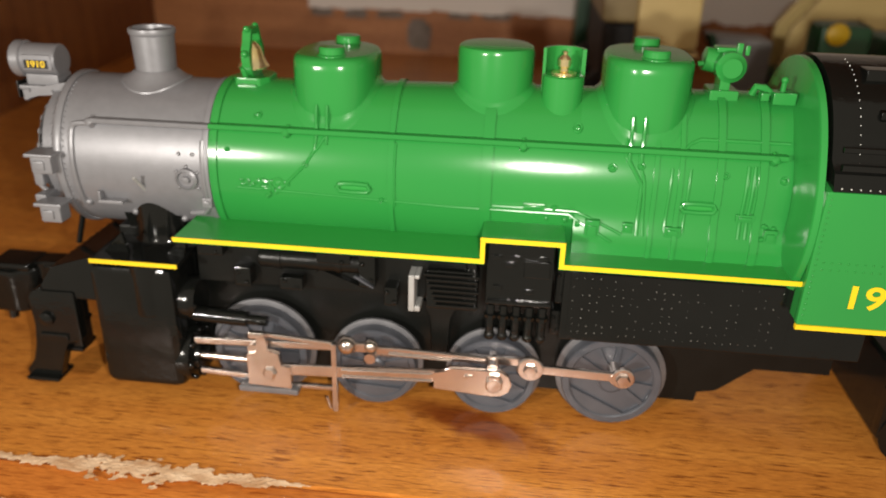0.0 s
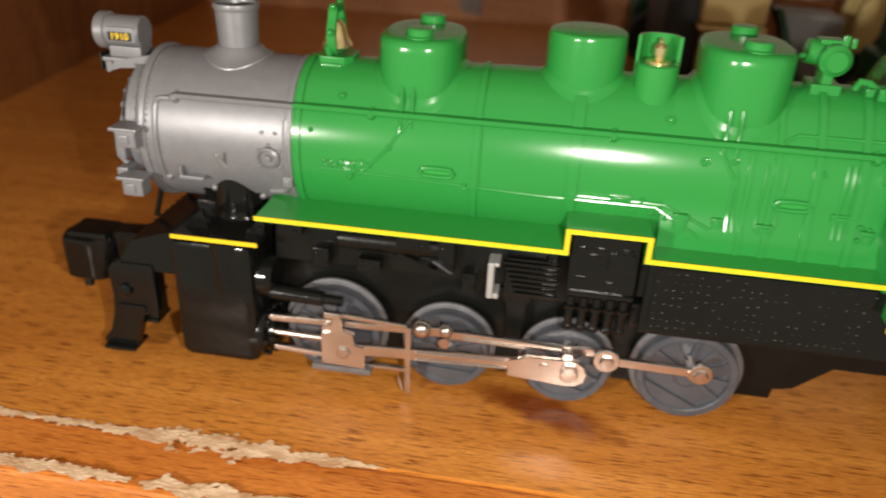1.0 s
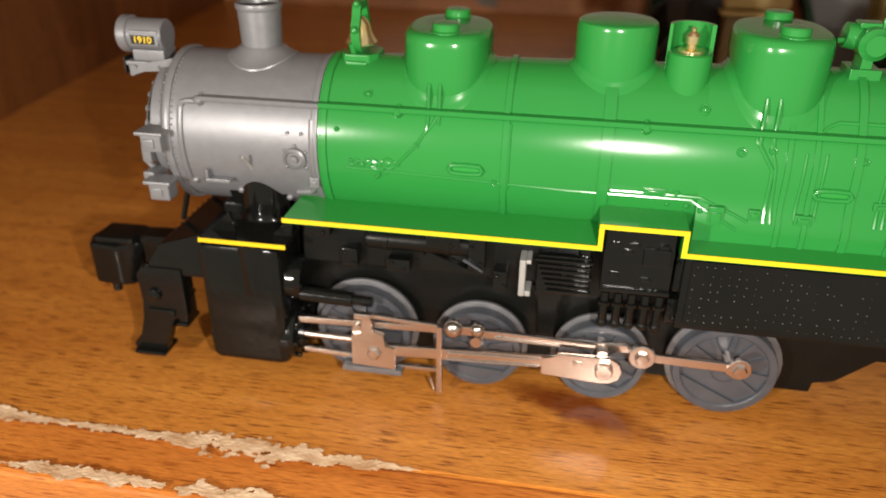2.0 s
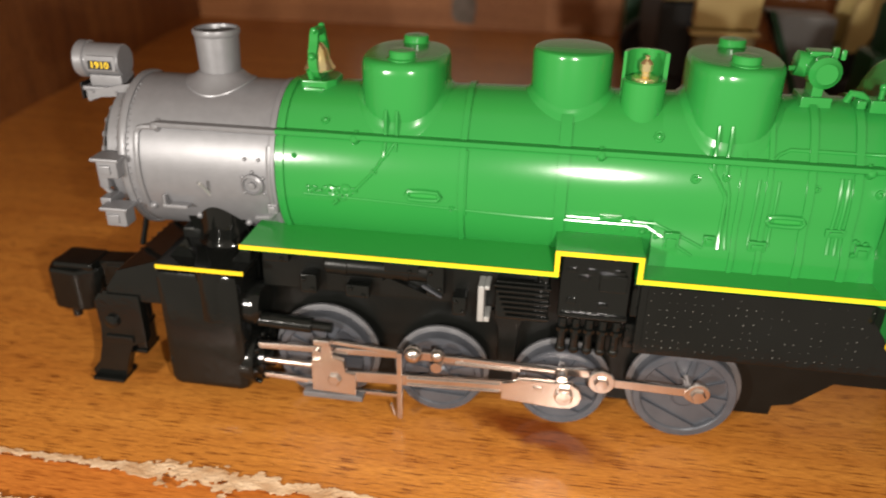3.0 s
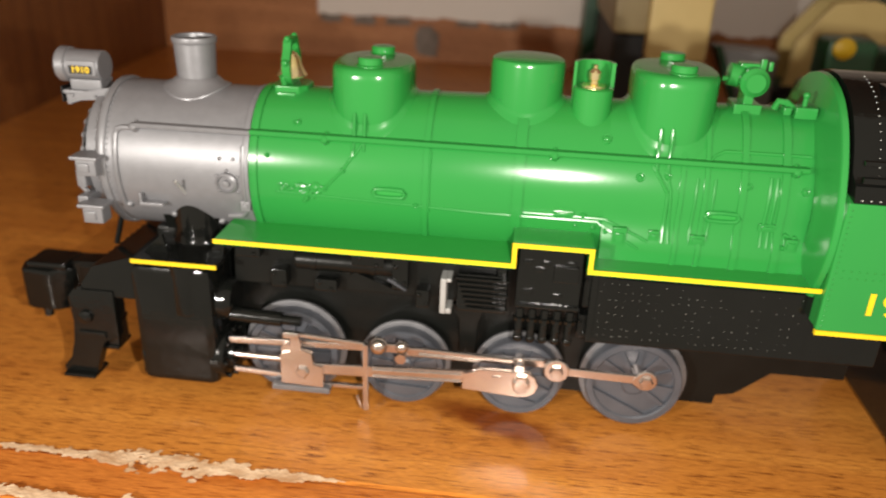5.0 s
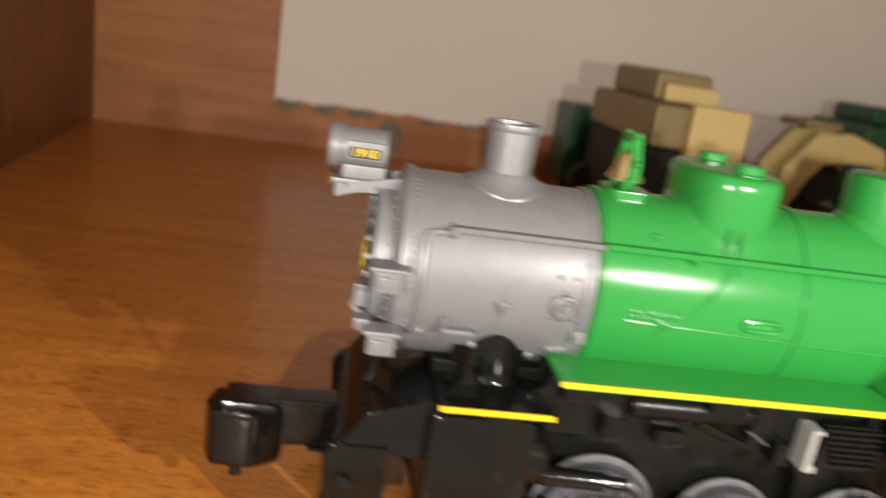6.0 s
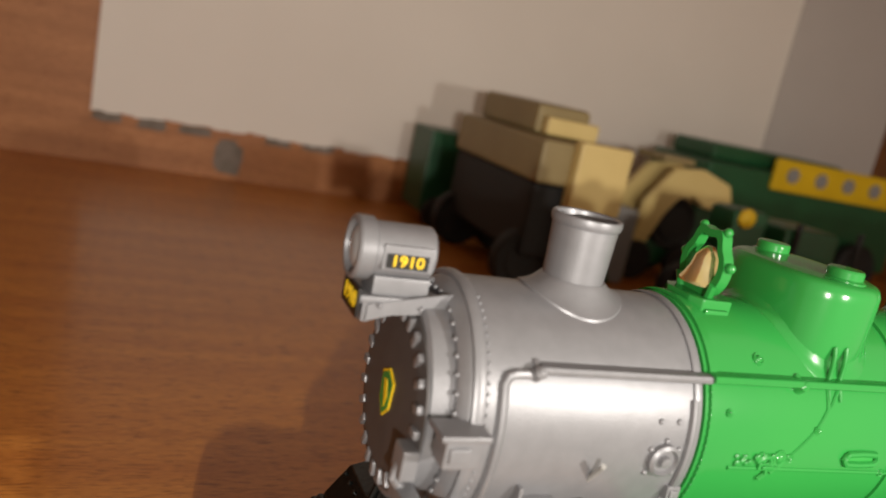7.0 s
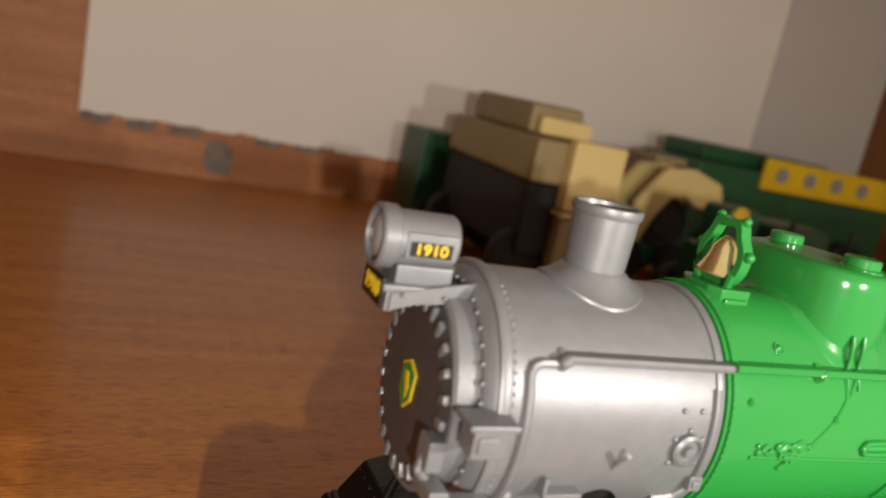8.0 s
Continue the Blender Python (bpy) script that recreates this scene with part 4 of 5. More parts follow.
def build_undergear():
    bm = box(B(), 0.0380, 0.2300, -0.0125, 0.0125, 0.0200, 0.0580)
    side_plate(bm, [(0.040, 0.0560), (0.2300, 0.0560), (0.2300, 0.0200), (0.2085, 0.0200), (0.1985, 0.0112), (0.1930, 0.0100), (0.1925, 0.0066), (0.0480, 0.0066), (0.0400, 0.0120)], -0.0122, 0.0244)
    part("main_frame", bm, BLACK_MATT, loco, "black main frame behind the wheels")
    for s in (-1, 1):
        bm = box(B(), 0.1480, 0.2300, min(s * 0.0270, s * 0.012), max(s * 0.0270, s * 0.012), 0.0335, 0.0572, 0.0006)
        box(bm, 0.1500, 0.2090, min(s * 0.0275, s * 0.0272), max(s * 0.0275, s * 0.0272), 0.0360, 0.0550, 0.0)
        fire = part("firebox_side", bm, BLACK, loco, "glossy black firebox side dotted with stays")
        bm = B()
        rng = random.Random(21)
        for i in range(26):
            for k in range(8):
                if rng.random() < 0.62 - 0.012 * i + (0.3 if k < 2 else 0.0):
                    spot = (0.1512 + i * 0.0022 + rng.uniform(-0.0003, 0.0003), s * 0.0275, 0.0366 + k * 0.0024 + rng.uniform(-0.0003, 0.0003))
                    bmesh.ops.create_icosphere(bm, subdivisions=1, radius=rng.uniform(0.00008, 0.00021), matrix=Matrix.Translation(spot))
        part("stay_bolts", bm, GLINT, fire)
        # upper gear between the wheels and the board
        bm = box(B(), 0.0400, 0.1240, min(s * 0.0200, s * 0.012), max(s * 0.0200, s * 0.012), 0.0400, 0.0572, 0.0006)
        part("frame_side", bm, BLACK_MATT, loco)
        bm = box(B(), 0.1095, 0.1245, min(s * 0.0240, s * 0.018), max(s * 0.0240, s * 0.018), 0.0385, 0.0510, 0.0008)
        part("ribbed_box", bm, BLACK, loco)
        for i in range(7):
            bm = box(B(), 0.1090 + 0.0006 * i, 0.1248 - 0.0005 * (i % 3), min(s * 0.0254, s * 0.0236), max(s * 0.0254, s * 0.0236), 0.0497 - i * 0.0016, 0.0504 - i * 0.0016, 0.0002)
            part("rib", bm, BLACK, loco)
        bm = lathe(B(), [(0, 0), (0.0026, 0), (0.0032, 0.001), (0.0032, 0.030), (0.0026, 0.031), (0, 0.031)], (0.0600, s * 0.0205, 0.0500), (1, 0, 0), 20)
        for x in (0.066, 0.084):
            lathe(bm, [(0.0031, -0.0008), (0.0035, -0.0008), (0.0035, 0.0008), (0.0031, 0.0008)], (x, s * 0.0205, 0.0500), (1, 0, 0), 20, closed=True)
        part("air_tank", bm, BLACK_MATT, loco)
        bm = box(B(), 0.1048, 0.1066, min(s * 0.0265, s * 0.020), max(s * 0.0265, s * 0.020), 0.0385, 0.0500, 0.0004)
        box(bm, 0.1066, 0.1082, min(s * 0.0262, s * 0.020), max(s * 0.0262, s * 0.020), 0.0385, 0.0402, 0.0003)
        box(bm, 0.1066, 0.1080, min(s * 0.0262, s * 0.020), max(s * 0.0262, s * 0.020), 0.0488, 0.0500, 0.0003)
        part("lever_bracket", bm, PALE, loco)
        # forked grey hanger between the second and third wheels
        bm = side_plate(B(), [(0.1070, 0.0375), (0.1190, 0.0375), (0.1158, 0.0320), (0.1158, 0.0160), (0.1108, 0.0160), (0.1108, 0.0320)], s * 0.0165 - 0.0010, 0.0020, 0.0004)
        part("spring_hanger", bm, BLACK_MATT, loco)
        # pump under the raised stretch
        bm = box(B(), 0.1268, 0.1450, min(s * 0.0290, s * 0.013), max(s * 0.0290, s * 0.013), 0.0440, 0.0632, 0.0006)
        for i in range(5):
            x = 0.1285 + i * 0.0036
            bc = B()
            rod(bc, (x, s * 0.0280, 0.0440), (x, s * 0.0280, 0.0345), 0.0013, 10)
            lathe(bc, [(0.0010, 0), (0.0019, 0), (0.0019, 0.0010), (0.0010, 0.0010)], (x, s * 0.0280, 0.0400), (0, 0, 1), 10, closed=True)
            bead(bc, (x, s * 0.0280, 0.0340), 0.0016)
            part("pump_cylinder", bc, BLACK, loco)
        for k, (px, pz) in enumerate(((0.1295, 0.0590), (0.1330, 0.0570), (0.1345, 0.0590), (0.1400, 0.0560), (0.1420, 0.0592), (0.1300, 0.0500), (0.1385, 0.0490))):
            box(bm, px - 0.0012, px + 0.0012, min(s * 0.0297, s * 0.0285), max(s * 0.0297, s * 0.0285), pz - 0.0005 - 0.0002 * (k % 3), pz + 0.0005, 0.0002)
        box(bm, 0.1370, 0.1440, min(s * 0.0300, s * 0.0288), max(s * 0.0300, s * 0.0288), 0.0535, 0.0585, 0.0004)
        box(bm, 0.1275, 0.1450, min(s * 0.0300, s * 0.0285), max(s * 0.0300, s * 0.0285), 0.0448, 0.0460, 0.0003)
        part("air_pump", bm, BLACK, loco, "glossy black air pump with vertical cylinders")
        bm = side_plate(B(), [(0.0770, 0.0465), (0.0900, 0.0420), (0.0912, 0.0428), (0.0785, 0.0478)], s * 0.0215 - 0.001, 0.002)
        part("reach_rod", bm, BLACK_MATT, loco)
    # small black fittings under the running boards
    for s in (-1, 1):
        rng = random.Random(5)
        for x, z, w, h in ((0.046, 0.0530, 0.008, 0.005), (0.0555, 0.0445, 0.005, 0.006), (0.070, 0.0435, 0.007, 0.004), (0.083, 0.0530, 0.010, 0.004), (0.0925, 0.0490, 0.005, 0.010),
                           (0.0995, 0.0420, 0.004, 0.006), (0.1165, 0.0545, 0.008, 0.004), (0.1225, 0.0480, 0.003, 0.014), (0.1475, 0.0500, 0.003, 0.012), (0.1470, 0.0370, 0.003, 0.008)):
            y = s * rng.uniform(0.0215, 0.0255)
            bm = box(B(), x - w / 2, x + w / 2, min(y, s * 0.018), max(y, s * 0.018), z - h / 2, z + h / 2, 0.0006)
            bead(bm, (x - w / 4, y, z + h / 4), 0.0007)
            bead(bm, (x + w / 4, y, z - h / 4), 0.0007)
            part("fitting", bm, BLACK, loco)
        for x0_, z0_, x1_, z1_ in ((0.050, 0.0555, 0.121, 0.0550), (0.149, 0.0345, 0.205, 0.0335)):
            part("pipe", tube(B(), [(x0_, s * 0.0245, z0_), ((x0_ + x1_) / 2, s * 0.0252, (z0_ + z1_) / 2 - 0.0006), (x1_, s * 0.0245, z1_)], 0.0006), BLACK_MATT, loco)
        for x0_, z0_, x1_, z1_ in ((0.0890, 0.0478, 0.0945, 0.0445),):
            part("plate", bar(B(), (x0_, z0_), (x1_, z1_), 0.0007, 0.0004, s * 0.0250 - 0.0004, 0.0008, 0.0), WHEEL_GREY, loco)
    # rear truck under the cab
    bm = box(B(), 0.2420, 0.2560, -0.0220, 0.0220, 0.0060, 0.0300, 0.0015)
    for s in (-1, 1):
        lathe(bm, [(0, 0), (0.0090, 0), (0.0095, 0.0008), (0.0095, 0.0040), (0, 0.0042)], (0.2510, s * 0.0220, 0.0100), (0, s, 0), 28)
        box(bm, 0.2412, 0.2445, s * 0.0235 - 0.002, s * 0.0235 + 0.002, 0.0080, 0.0240, 0.0006)
    part("rear_truck", bm, BLACK, loco)


build_undergear()


def build_cylinders():
    for s in (-1, 1):
        y = s * 0.0210
        bm = lathe(B(), [(0, 0), (0.0076, 0), (0.0088, 0.0010), (0.0090, 0.003), (0.0090, 0.0252), (0.0086, 0.0270), (0.0060, 0.0274), (0.0060, 0.0292), (0.0030, 0.0294), (0.0030, 0.0312), (0, 0.0312)],
                   (0.0108, y, 0.0152), (1, 0, 0), 36)
        cyl = part("cylinder", bm, BLACK, loco, "glossy black steam cylinder")
        part("cylinder_casing", box(B(), 0.0105, 0.0366, y - 0.0092, y + 0.0092, 0.0066, 0.0478, 0.0034), BLACK, cyl)
        bm = B()
        lathe(bm, [(0, 0), (0.0064, 0), (0.0070, 0.001), (0.0070, 0.0280), (0.0060, 0.0295), (0, 0.0295)], (0.0110, y, 0.0345), (1, 0, 0), 28)
        part("exhaust_pipe", lathe(B(), [(0, 0), (0.0060, 0), (0.0062, 0.0006), (0.0062, 0.0165), (0, 0.0165)], (0.0275, s * 0.0246, 0.0318), (0, 0, 1), 28), BLACK, cyl)
        part("valve_chest", bm, BLACK, cyl)
        bm = rod(B(), (0.0400, s * 0.0245, 0.0310), (0.0560, s * 0.0245, 0.0305), 0.0024, 16)
        rod(bm, (0.0560, s * 0.0245, 0.0305), (0.0620, s * 0.0245, 0.0303), 0.0016, 12)
        bead(bm, (0.0400, s * 0.0255, 0.0340), 0.0011)
        part("valve_guide", bm, BLACK, cyl)
        bm = B()
        for k in range(8):
            a = 2 * math.pi * k / 8
            bead(bm, (0.0385, y + 0.0080 * math.cos(a), 0.0152 + 0.0080 * math.sin(a)), 0.0009)
        part("cover_bolts", bm, BLACK, cyl)
        # steam pipe from the deck to the smokebox
        bm = lathe(B(), [(0.0096, 0), (0.0090, 0.0010), (0.0087, 0.003), (0.0085, 0.0160), (0, 0.0160)], (0.0258, s * 0.0080, 0.0498), (0, 0, 1), 40)
        part("steam_pipe", bm, BLACK, loco, "short glossy black steam pipe")
        bm = side_plate(B(), [(0.0140, 0.0498), (0.0215, 0.0498), (0.0200, 0.0560)], s * 0.0240 - 0.0006, 0.0012)
        side_plate(bm, [(0.0330, 0.0498), (0.0400, 0.0580), (0.0385, 0.0498)], s * 0.0240 - 0.0006, 0.0012)
        part("deck_bracket", bm, BLACK, loco)
    bm = box(B(), 0.0120, 0.0390, -0.0120, 0.0120, 0.0100, 0.0530, 0.001)
    prism(bm, [(-0.0100, 0), (0.0100, 0), (0.0140, 0.0100), (-0.0140, 0.0100)], Matrix.Translation((0.016, 0, 0.0480)) @ Matrix(((0, 0, 1, 0), (1, 0, 0, 0), (0, 1, 0, 0), (0, 0, 0, 1))), 0.018)
    part("saddle", bm, BLACK_MATT, loco)


build_cylinders()


def build_front():
    bm = side_plate(B(), [(0.0130, 0.0482), (0.0105, 0.0484), (-0.0030, 0.0440), (-0.0078, 0.0372), (-0.0078, 0.0335), (0.0130, 0.0335)], -0.0262, 0.0524, 0.0006)
    box(bm, -0.0092, -0.0070, -0.0268, 0.0268, 0.0322, 0.0368, 0.0008)
    beam = part("buffer_beam", bm, BLACK, loco, "black front beam with rows of rivets")
    bm = B()
    for i in range(14):
        for z in (0.0345, 0.0428):
            bead(bm, (-0.0092 if z < 0.04 else -0.0041, -0.0245 + i * 0.00377, z), 0.0005)
    part("rivets", bm, BLACK, beam)
    # sloping brace and steps on each side
    for s in (-1, 1):
        bm = box(B(), -0.0060, 0.0010, s * 0.0205 - 0.0035, s * 0.0205 + 0.0035, 0.0140, 0.0350, 0.0008)
        box(bm, -0.0085, 0.0010, s * 0.0205 - 0.0042, s * 0.0205 + 0.0042, 0.0220, 0.0235, 0.0004)
        box(bm, -0.0085, 0.0010, s * 0.0205 - 0.0042, s * 0.0205 + 0.0042, 0.0135, 0.0150, 0.0004)
        part("step", bm, BLACK, beam)
        bm = rod(B(), (-0.0030, s * 0.0100, 0.0450), (0.0010, s * 0.0100, 0.0580), 0.0009, 10)
        part("brace", bm, BLACK, beam)
    # hanging step at each corner
    for s in (-1, 1):
        bm = side_plate(B(), [(-0.0122, 0.0330), (-0.0100, 0.0360), (0.0030, 0.0360), (0.0030, 0.0190), (-0.0022, 0.0185), (-0.0040, 0.0150), (-0.0055, 0.0085), (-0.0062, 0.0048), (-0.0172, 0.0048), (-0.0176, 0.0072), (-0.0138, 0.0105), (-0.0118, 0.0170), (-0.0114, 0.0240)],
                        s * 0.0250 - 0.0020, 0.0040, 0.0006)
        lathe(bm, [(0, 0), (0.0022, 0), (0.0022, 0.0010), (0.0012, 0.0014), (0, 0.0016)], (-0.0070, s * 0.0270, 0.0265), (0, s, 0), 16)
        box(bm, -0.0165, -0.0058, s * 0.0250 - 0.0045, s * 0.0250 + 0.0045, 0.0046, 0.0060, 0.0005)
        box(bm, -0.0100, -0.0010, s * 0.0270 - 0.0008, s * 0.0270 + 0.0008, 0.0190, 0.0215, 0.0005)
        part("hanging_step", bm, BLACK, beam)
    # knuckle coupler on its drawbar
    bm = side_plate(B(), [(-0.0260, 0.0335), (-0.0040, 0.0345), (-0.0030, 0.0220), (-0.0260, 0.0205)], -0.0040, 0.0080, 0.0008)
    box(bm, -0.0215, -0.0110, -0.0045, 0.0045, 0.0215, 0.0330, 0.0010)
    coup = part("coupler", bm, BLACK, loco, "glossy black knuckle coupler hanging at the front")
    head = [(-0.0440, -0.0020), (-0.0415, -0.0085), (-0.0310, -0.0095), (-0.0240, -0.0050), (-0.0235, 0.0050), (-0.0280, 0.0085), (-0.0330, 0.0060), (-0.0335, 0.0010), (-0.0360, 0.0), (-0.0370, 0.0050), (-0.0425, 0.0055)]
    part("knuckle", prism(B(), head, Matrix.Translation((0.0012, 0, 0.0162)), 0.0156, 0.0016), BLACK, coup)
    part("knuckle_cap", box(B(), -0.0385, -0.0240, -0.0080, 0.0040, 0.0312, 0.0342, 0.0013), BLACK, coup)
    bm = rod(B(), (-0.0335, -0.0070, 0.0138), (-0.0335, -0.0070, 0.0175), 0.0016, 12)
    part("uncoupling_pin", bm, BLACK, coup)


build_front()


# ---- wheels and rods ----
def build_wheel(x, s, turn):
    """A driving wheel standing on its flange; s is the side."""
    size = 0.885 if 0.07 < x < 0.15 else 1.0
    w = new("driving_wheel", finish("driving_wheel", lathe(B(), [(0.0122, 0.0), (0.0126, -0.0004), (0.0144, -0.0004), (0.0147, 0.0), (0.0149, 0.0040), (0.0122, 0.0040)], (0, 0, 0), (0, 1, 0), 56, closed=True), WHEEL_GREY))
    w.parent = loco
    tagged(w, "grey spoked driving wheel with a counterweight")
    part("flange", lathe(B(), [(0.0, 0.0036), (0.0149, 0.0036), (0.0165, 0.0040), (0.0165, 0.0050), (0.0160, 0.0055), (0.0, 0.0055)], (0, 0, 0), (0, 1, 0), 56), FLANGE, w, "worn bare metal flange")
    part("web", lathe(B(), [(0, 0.0013), (0.0124, 0.0013), (0.0124, 0.0036), (0, 0.0036)], (0, 0, 0), (0, 1, 0), 40), WHEEL_GREY, w)
    part("hub", lathe(B(), [(0, -0.0006), (0.0030, -0.0006), (0.0038, 0.0), (0.0042, 0.0022), (0, 0.0022)], (0, 0, 0), (0, 1, 0), 24), WHEEL_GREY, w)
    for k in range(12):
        a = turn + 2 * math.pi * k / 12
        if math.cos(a - turn - math.pi * 1.28) > 0.62:
            continue
        m = Matrix.Rotation(a, 4, "Y")
        bm = prism(B(), [(0.0030, -0.0009), (0.0130, -0.0006), (0.0130, 0.0006), (0.0030, 0.0009)], m @ Matrix.Translation((0, 0.0004, 0)) @ XZ, 0.0018)
        part("spoke", bm, WHEEL_GREY, w)
    c = turn + math.pi * 1.28
    arc = [(0.0129 * math.cos(c + d), -0.0129 * math.sin(c + d)) for d in (radians(-52 + 104 * i / 14) for i in range(15))]
    part("counterweight", side_plate(B(), arc, 0.0002, 0.0020, 0.0003), WHEEL_GREY, w)
    m = Matrix.Translation((x, s * 0.0205, 0.0165 * size)) @ Matrix.Diagonal((size, 1, size, 1))
    w.matrix_basis = m if s < 0 else m @ Matrix.Rotation(math.pi, 4, "Z")
    return w


AXLES = (0.0578, 0.0936, 0.1300, 0.1655)
for i, ax in enumerate(AXLES):
    for s in (-1, 1):
        build_wheel(ax, s, radians(-150 + 12 * i))
for ax in AXLES:
    part("axle", rod(B(), (ax, -0.0160, 0.0165), (ax, 0.0160, 0.0165), 0.0022, 12), WHEEL_GREY, loco)


def build_rods(s):
    g = (lambda y, d: y if s < 0 else -y - d)
    out = (0, s, 0)

    def own(name, bm, label=""):
        return part(name, bm, STEEL, loco, label)

    # crosshead and slide bars
    bm = bar(B(), (0.0390, 0.0224), (0.0830, 0.0240), 0.0022, 0.0022, g(-0.0262, 0.0016), 0.0016)
    bar(bm, (0.0400, 0.0118), (0.0560, 0.0110), 0.0018, 0.0018, g(-0.0262, 0.0014), 0.0014)
    bar(bm, (0.0680, 0.0090), (0.0830, 0.0092), 0.0014, 0.0014, g(-0.0262, 0.0014), 0.0014)
    own("slide_bar", bm, "bright nickel slide bars")
    bm = side_plate(B(), [(0.0560, 0.0098), (0.0695, 0.0093), (0.0695, 0.0172), (0.0662, 0.0172), (0.0662, 0.0216), (0.0624, 0.0220), (0.0624, 0.0282), (0.0594, 0.0282), (0.0594, 0.0212), (0.0560, 0.0206)], g(-0.0285, 0.0018), 0.0018, 0.0003)
    box(bm, 0.0575, 0.0625, min(s * 0.0298, s * 0.0280), max(s * 0.0298, s * 0.0280), 0.0268, 0.0290, 0.0004)
    cross = own("crosshead", bm, "bright nickel crosshead")
    part("crosshead_shoe", bar(B(), (0.0530, 0.0084), (0.0715, 0.0084), 0.0019, 0.0019, g(-0.0290, 0.0034), 0.0034), FLANGE, cross, "pale rough shoe under the crosshead")
    bm = lathe(B(), [(0.0022, 0), (0.0022, 0.0006), (0.0016, 0.0010), (0, 0.0010)], (0.0630, s * 0.0285, 0.0148), out, 6)
    part("crosshead_pin", bm, STEEL, cross)
    own("piston_rod", rod(B(), (0.0400, s * 0.0245, 0.0165), (0.0580, s * 0.0245, 0.0162), 0.0011, 14))
    # main rod with its big forked end
    bm = bar(B(), (0.0640, 0.0155), (0.1190, 0.0182), 0.0036, 0.0040, g(-0.0278, 0.0012), 0.0012)
    side_plate(bm, [(0.1130, 0.0146), (0.1300, 0.0134), (0.1330, 0.0138), (0.1352, 0.0154), (0.1360, 0.0180), (0.1350, 0.0207), (0.1325, 0.0224), (0.1175, 0.0222), (0.1165, 0.0206), (0.1130, 0.0204)], g(-0.0292, 0.0016), 0.0016, 0.0003)
    bar(bm, (0.0850, 0.0176), (0.1125, 0.0189), 0.0006, 0.0006, g(-0.0284, 0.0008), 0.0008)
    bar(bm, (0.0850, 0.0153), (0.1125, 0.0164), 0.0006, 0.0006, g(-0.0284, 0.0008), 0.0008)
    main = own("main_rod", bm, "bright nickel main rod")
    bm = lathe(B(), [(0.0026, 0), (0.0026, 0.0010), (0.0021, 0.0014), (0.0012, 0.0014), (0, 0.0012)], (0.1308, s * 0.0292, 0.0182), out, 24)
    box(bm, 0.1292, 0.1324, min(s * 0.0305, s * 0.0288), max(s * 0.0305, s * 0.0288), 0.0196, 0.0214, 0.0003)
    part("crank_pin", bm, STEEL, main)
    bm = box(B(), 0.1220, 0.1245, min(s * 0.0297, s * 0.0290), max(s * 0.0297, s * 0.0290), 0.0192, 0.0204, 0.0002)
    part("oil_cup", bm, STEEL, main)
    # side rod to the last wheel, and the hidden stretch between the others
    bm = bar(B(), (0.1410, 0.0228), (0.1672, 0.0222), 0.0028, 0.0028, g(-0.0272, 0.0014), 0.0014)
    eye(bm, 0.1410, 0.0228, 0.0038, g(-0.0276, 0.0018), 0.0018)
    eye(bm, 0.1676, 0.0222, 0.0033, g(-0.0276, 0.0018), 0.0018)
    bar(bm, (0.0940, 0.0222), (0.1410, 0.0228), 0.0026, 0.0026, g(-0.0240, 0.0012), 0.0012)
    side = own("side_rod", bm, "bright nickel side rod with round ends")
    for x, z in ((0.1410, 0.0228), (0.1676, 0.0222)):
        bm = lathe(B(), [(0.0021, 0), (0.0021, 0.0007), (0.0017, 0.0012), (0, 0.0013)], (x, s * 0.0276, z), out, 6)
        part("rod_bolt", bm, STEEL, side)
    for i, ax in enumerate(AXLES):
        bm = rod(B(), (ax, s * 0.0200, 0.0218), (ax, s * 0.0275, 0.0218), 0.0017, 14)
        own("crank_pin", bm)
    # valve gear: bent lever, hanger and eccentric rod
    bm = bar(B(), (0.0850, 0.0242), (0.1010, 0.0246), 0.0018, 0.0018, g(-0.0262, 0.0012), 0.0012)
    bar(bm, (0.1010, 0.0246), (0.1280, 0.0240), 0.0018, 0.0014, g(-0.0262, 0.0012), 0.0012)
    eye(bm, 0.0868, 0.0258, 0.0028, g(-0.0278, 0.0018), 0.0018)
    eye(bm, 0.0940, 0.0262, 0.0020, g(-0.0278, 0.0018), 0.0018)
    bar(bm, (0.0868, 0.0250), (0.0940, 0.0252), 0.0030, 0.0030, g(-0.0270, 0.0012), 0.0012)
    for x, z, r in ((0.0868, 0.0258, 0.0026), (0.0940, 0.0262, 0.0019)):
        lathe(bm, [(r, 0.0), (r * 0.92, r * 0.32), (r * 0.7, r * 0.55), (r * 0.35, r * 0.68), (0, r * 0.72)], (x, s * 0.0277, z), out, 24)
    bar(bm, (0.0990, 0.0236), (0.1180, 0.0232), 0.0008, 0.0006, g(-0.0270, 0.0010), 0.0010)
    own("valve_rod", bm, "bright nickel valve rod")
    bm = bar(B(), (0.0828, 0.0262), (0.0828, 0.0022), 0.0016, 0.0016, g(-0.0282, 0.0020), 0.0020)
    bar(bm, (0.0800, 0.0070), (0.0812, 0.0026), 0.0008, 0.0008, g(-0.0276, 0.0010), 0.0010)
    own("guide_yoke", bm, "thin nickel hanger bar")
    bm = bar(B(), (0.0590, 0.0268), (0.0830, 0.0252), 0.0014, 0.0016, g(-0.0268, 0.0012), 0.0012)
    own("radius_rod", bm)


for s in (-1, 1):
    build_rods(s)


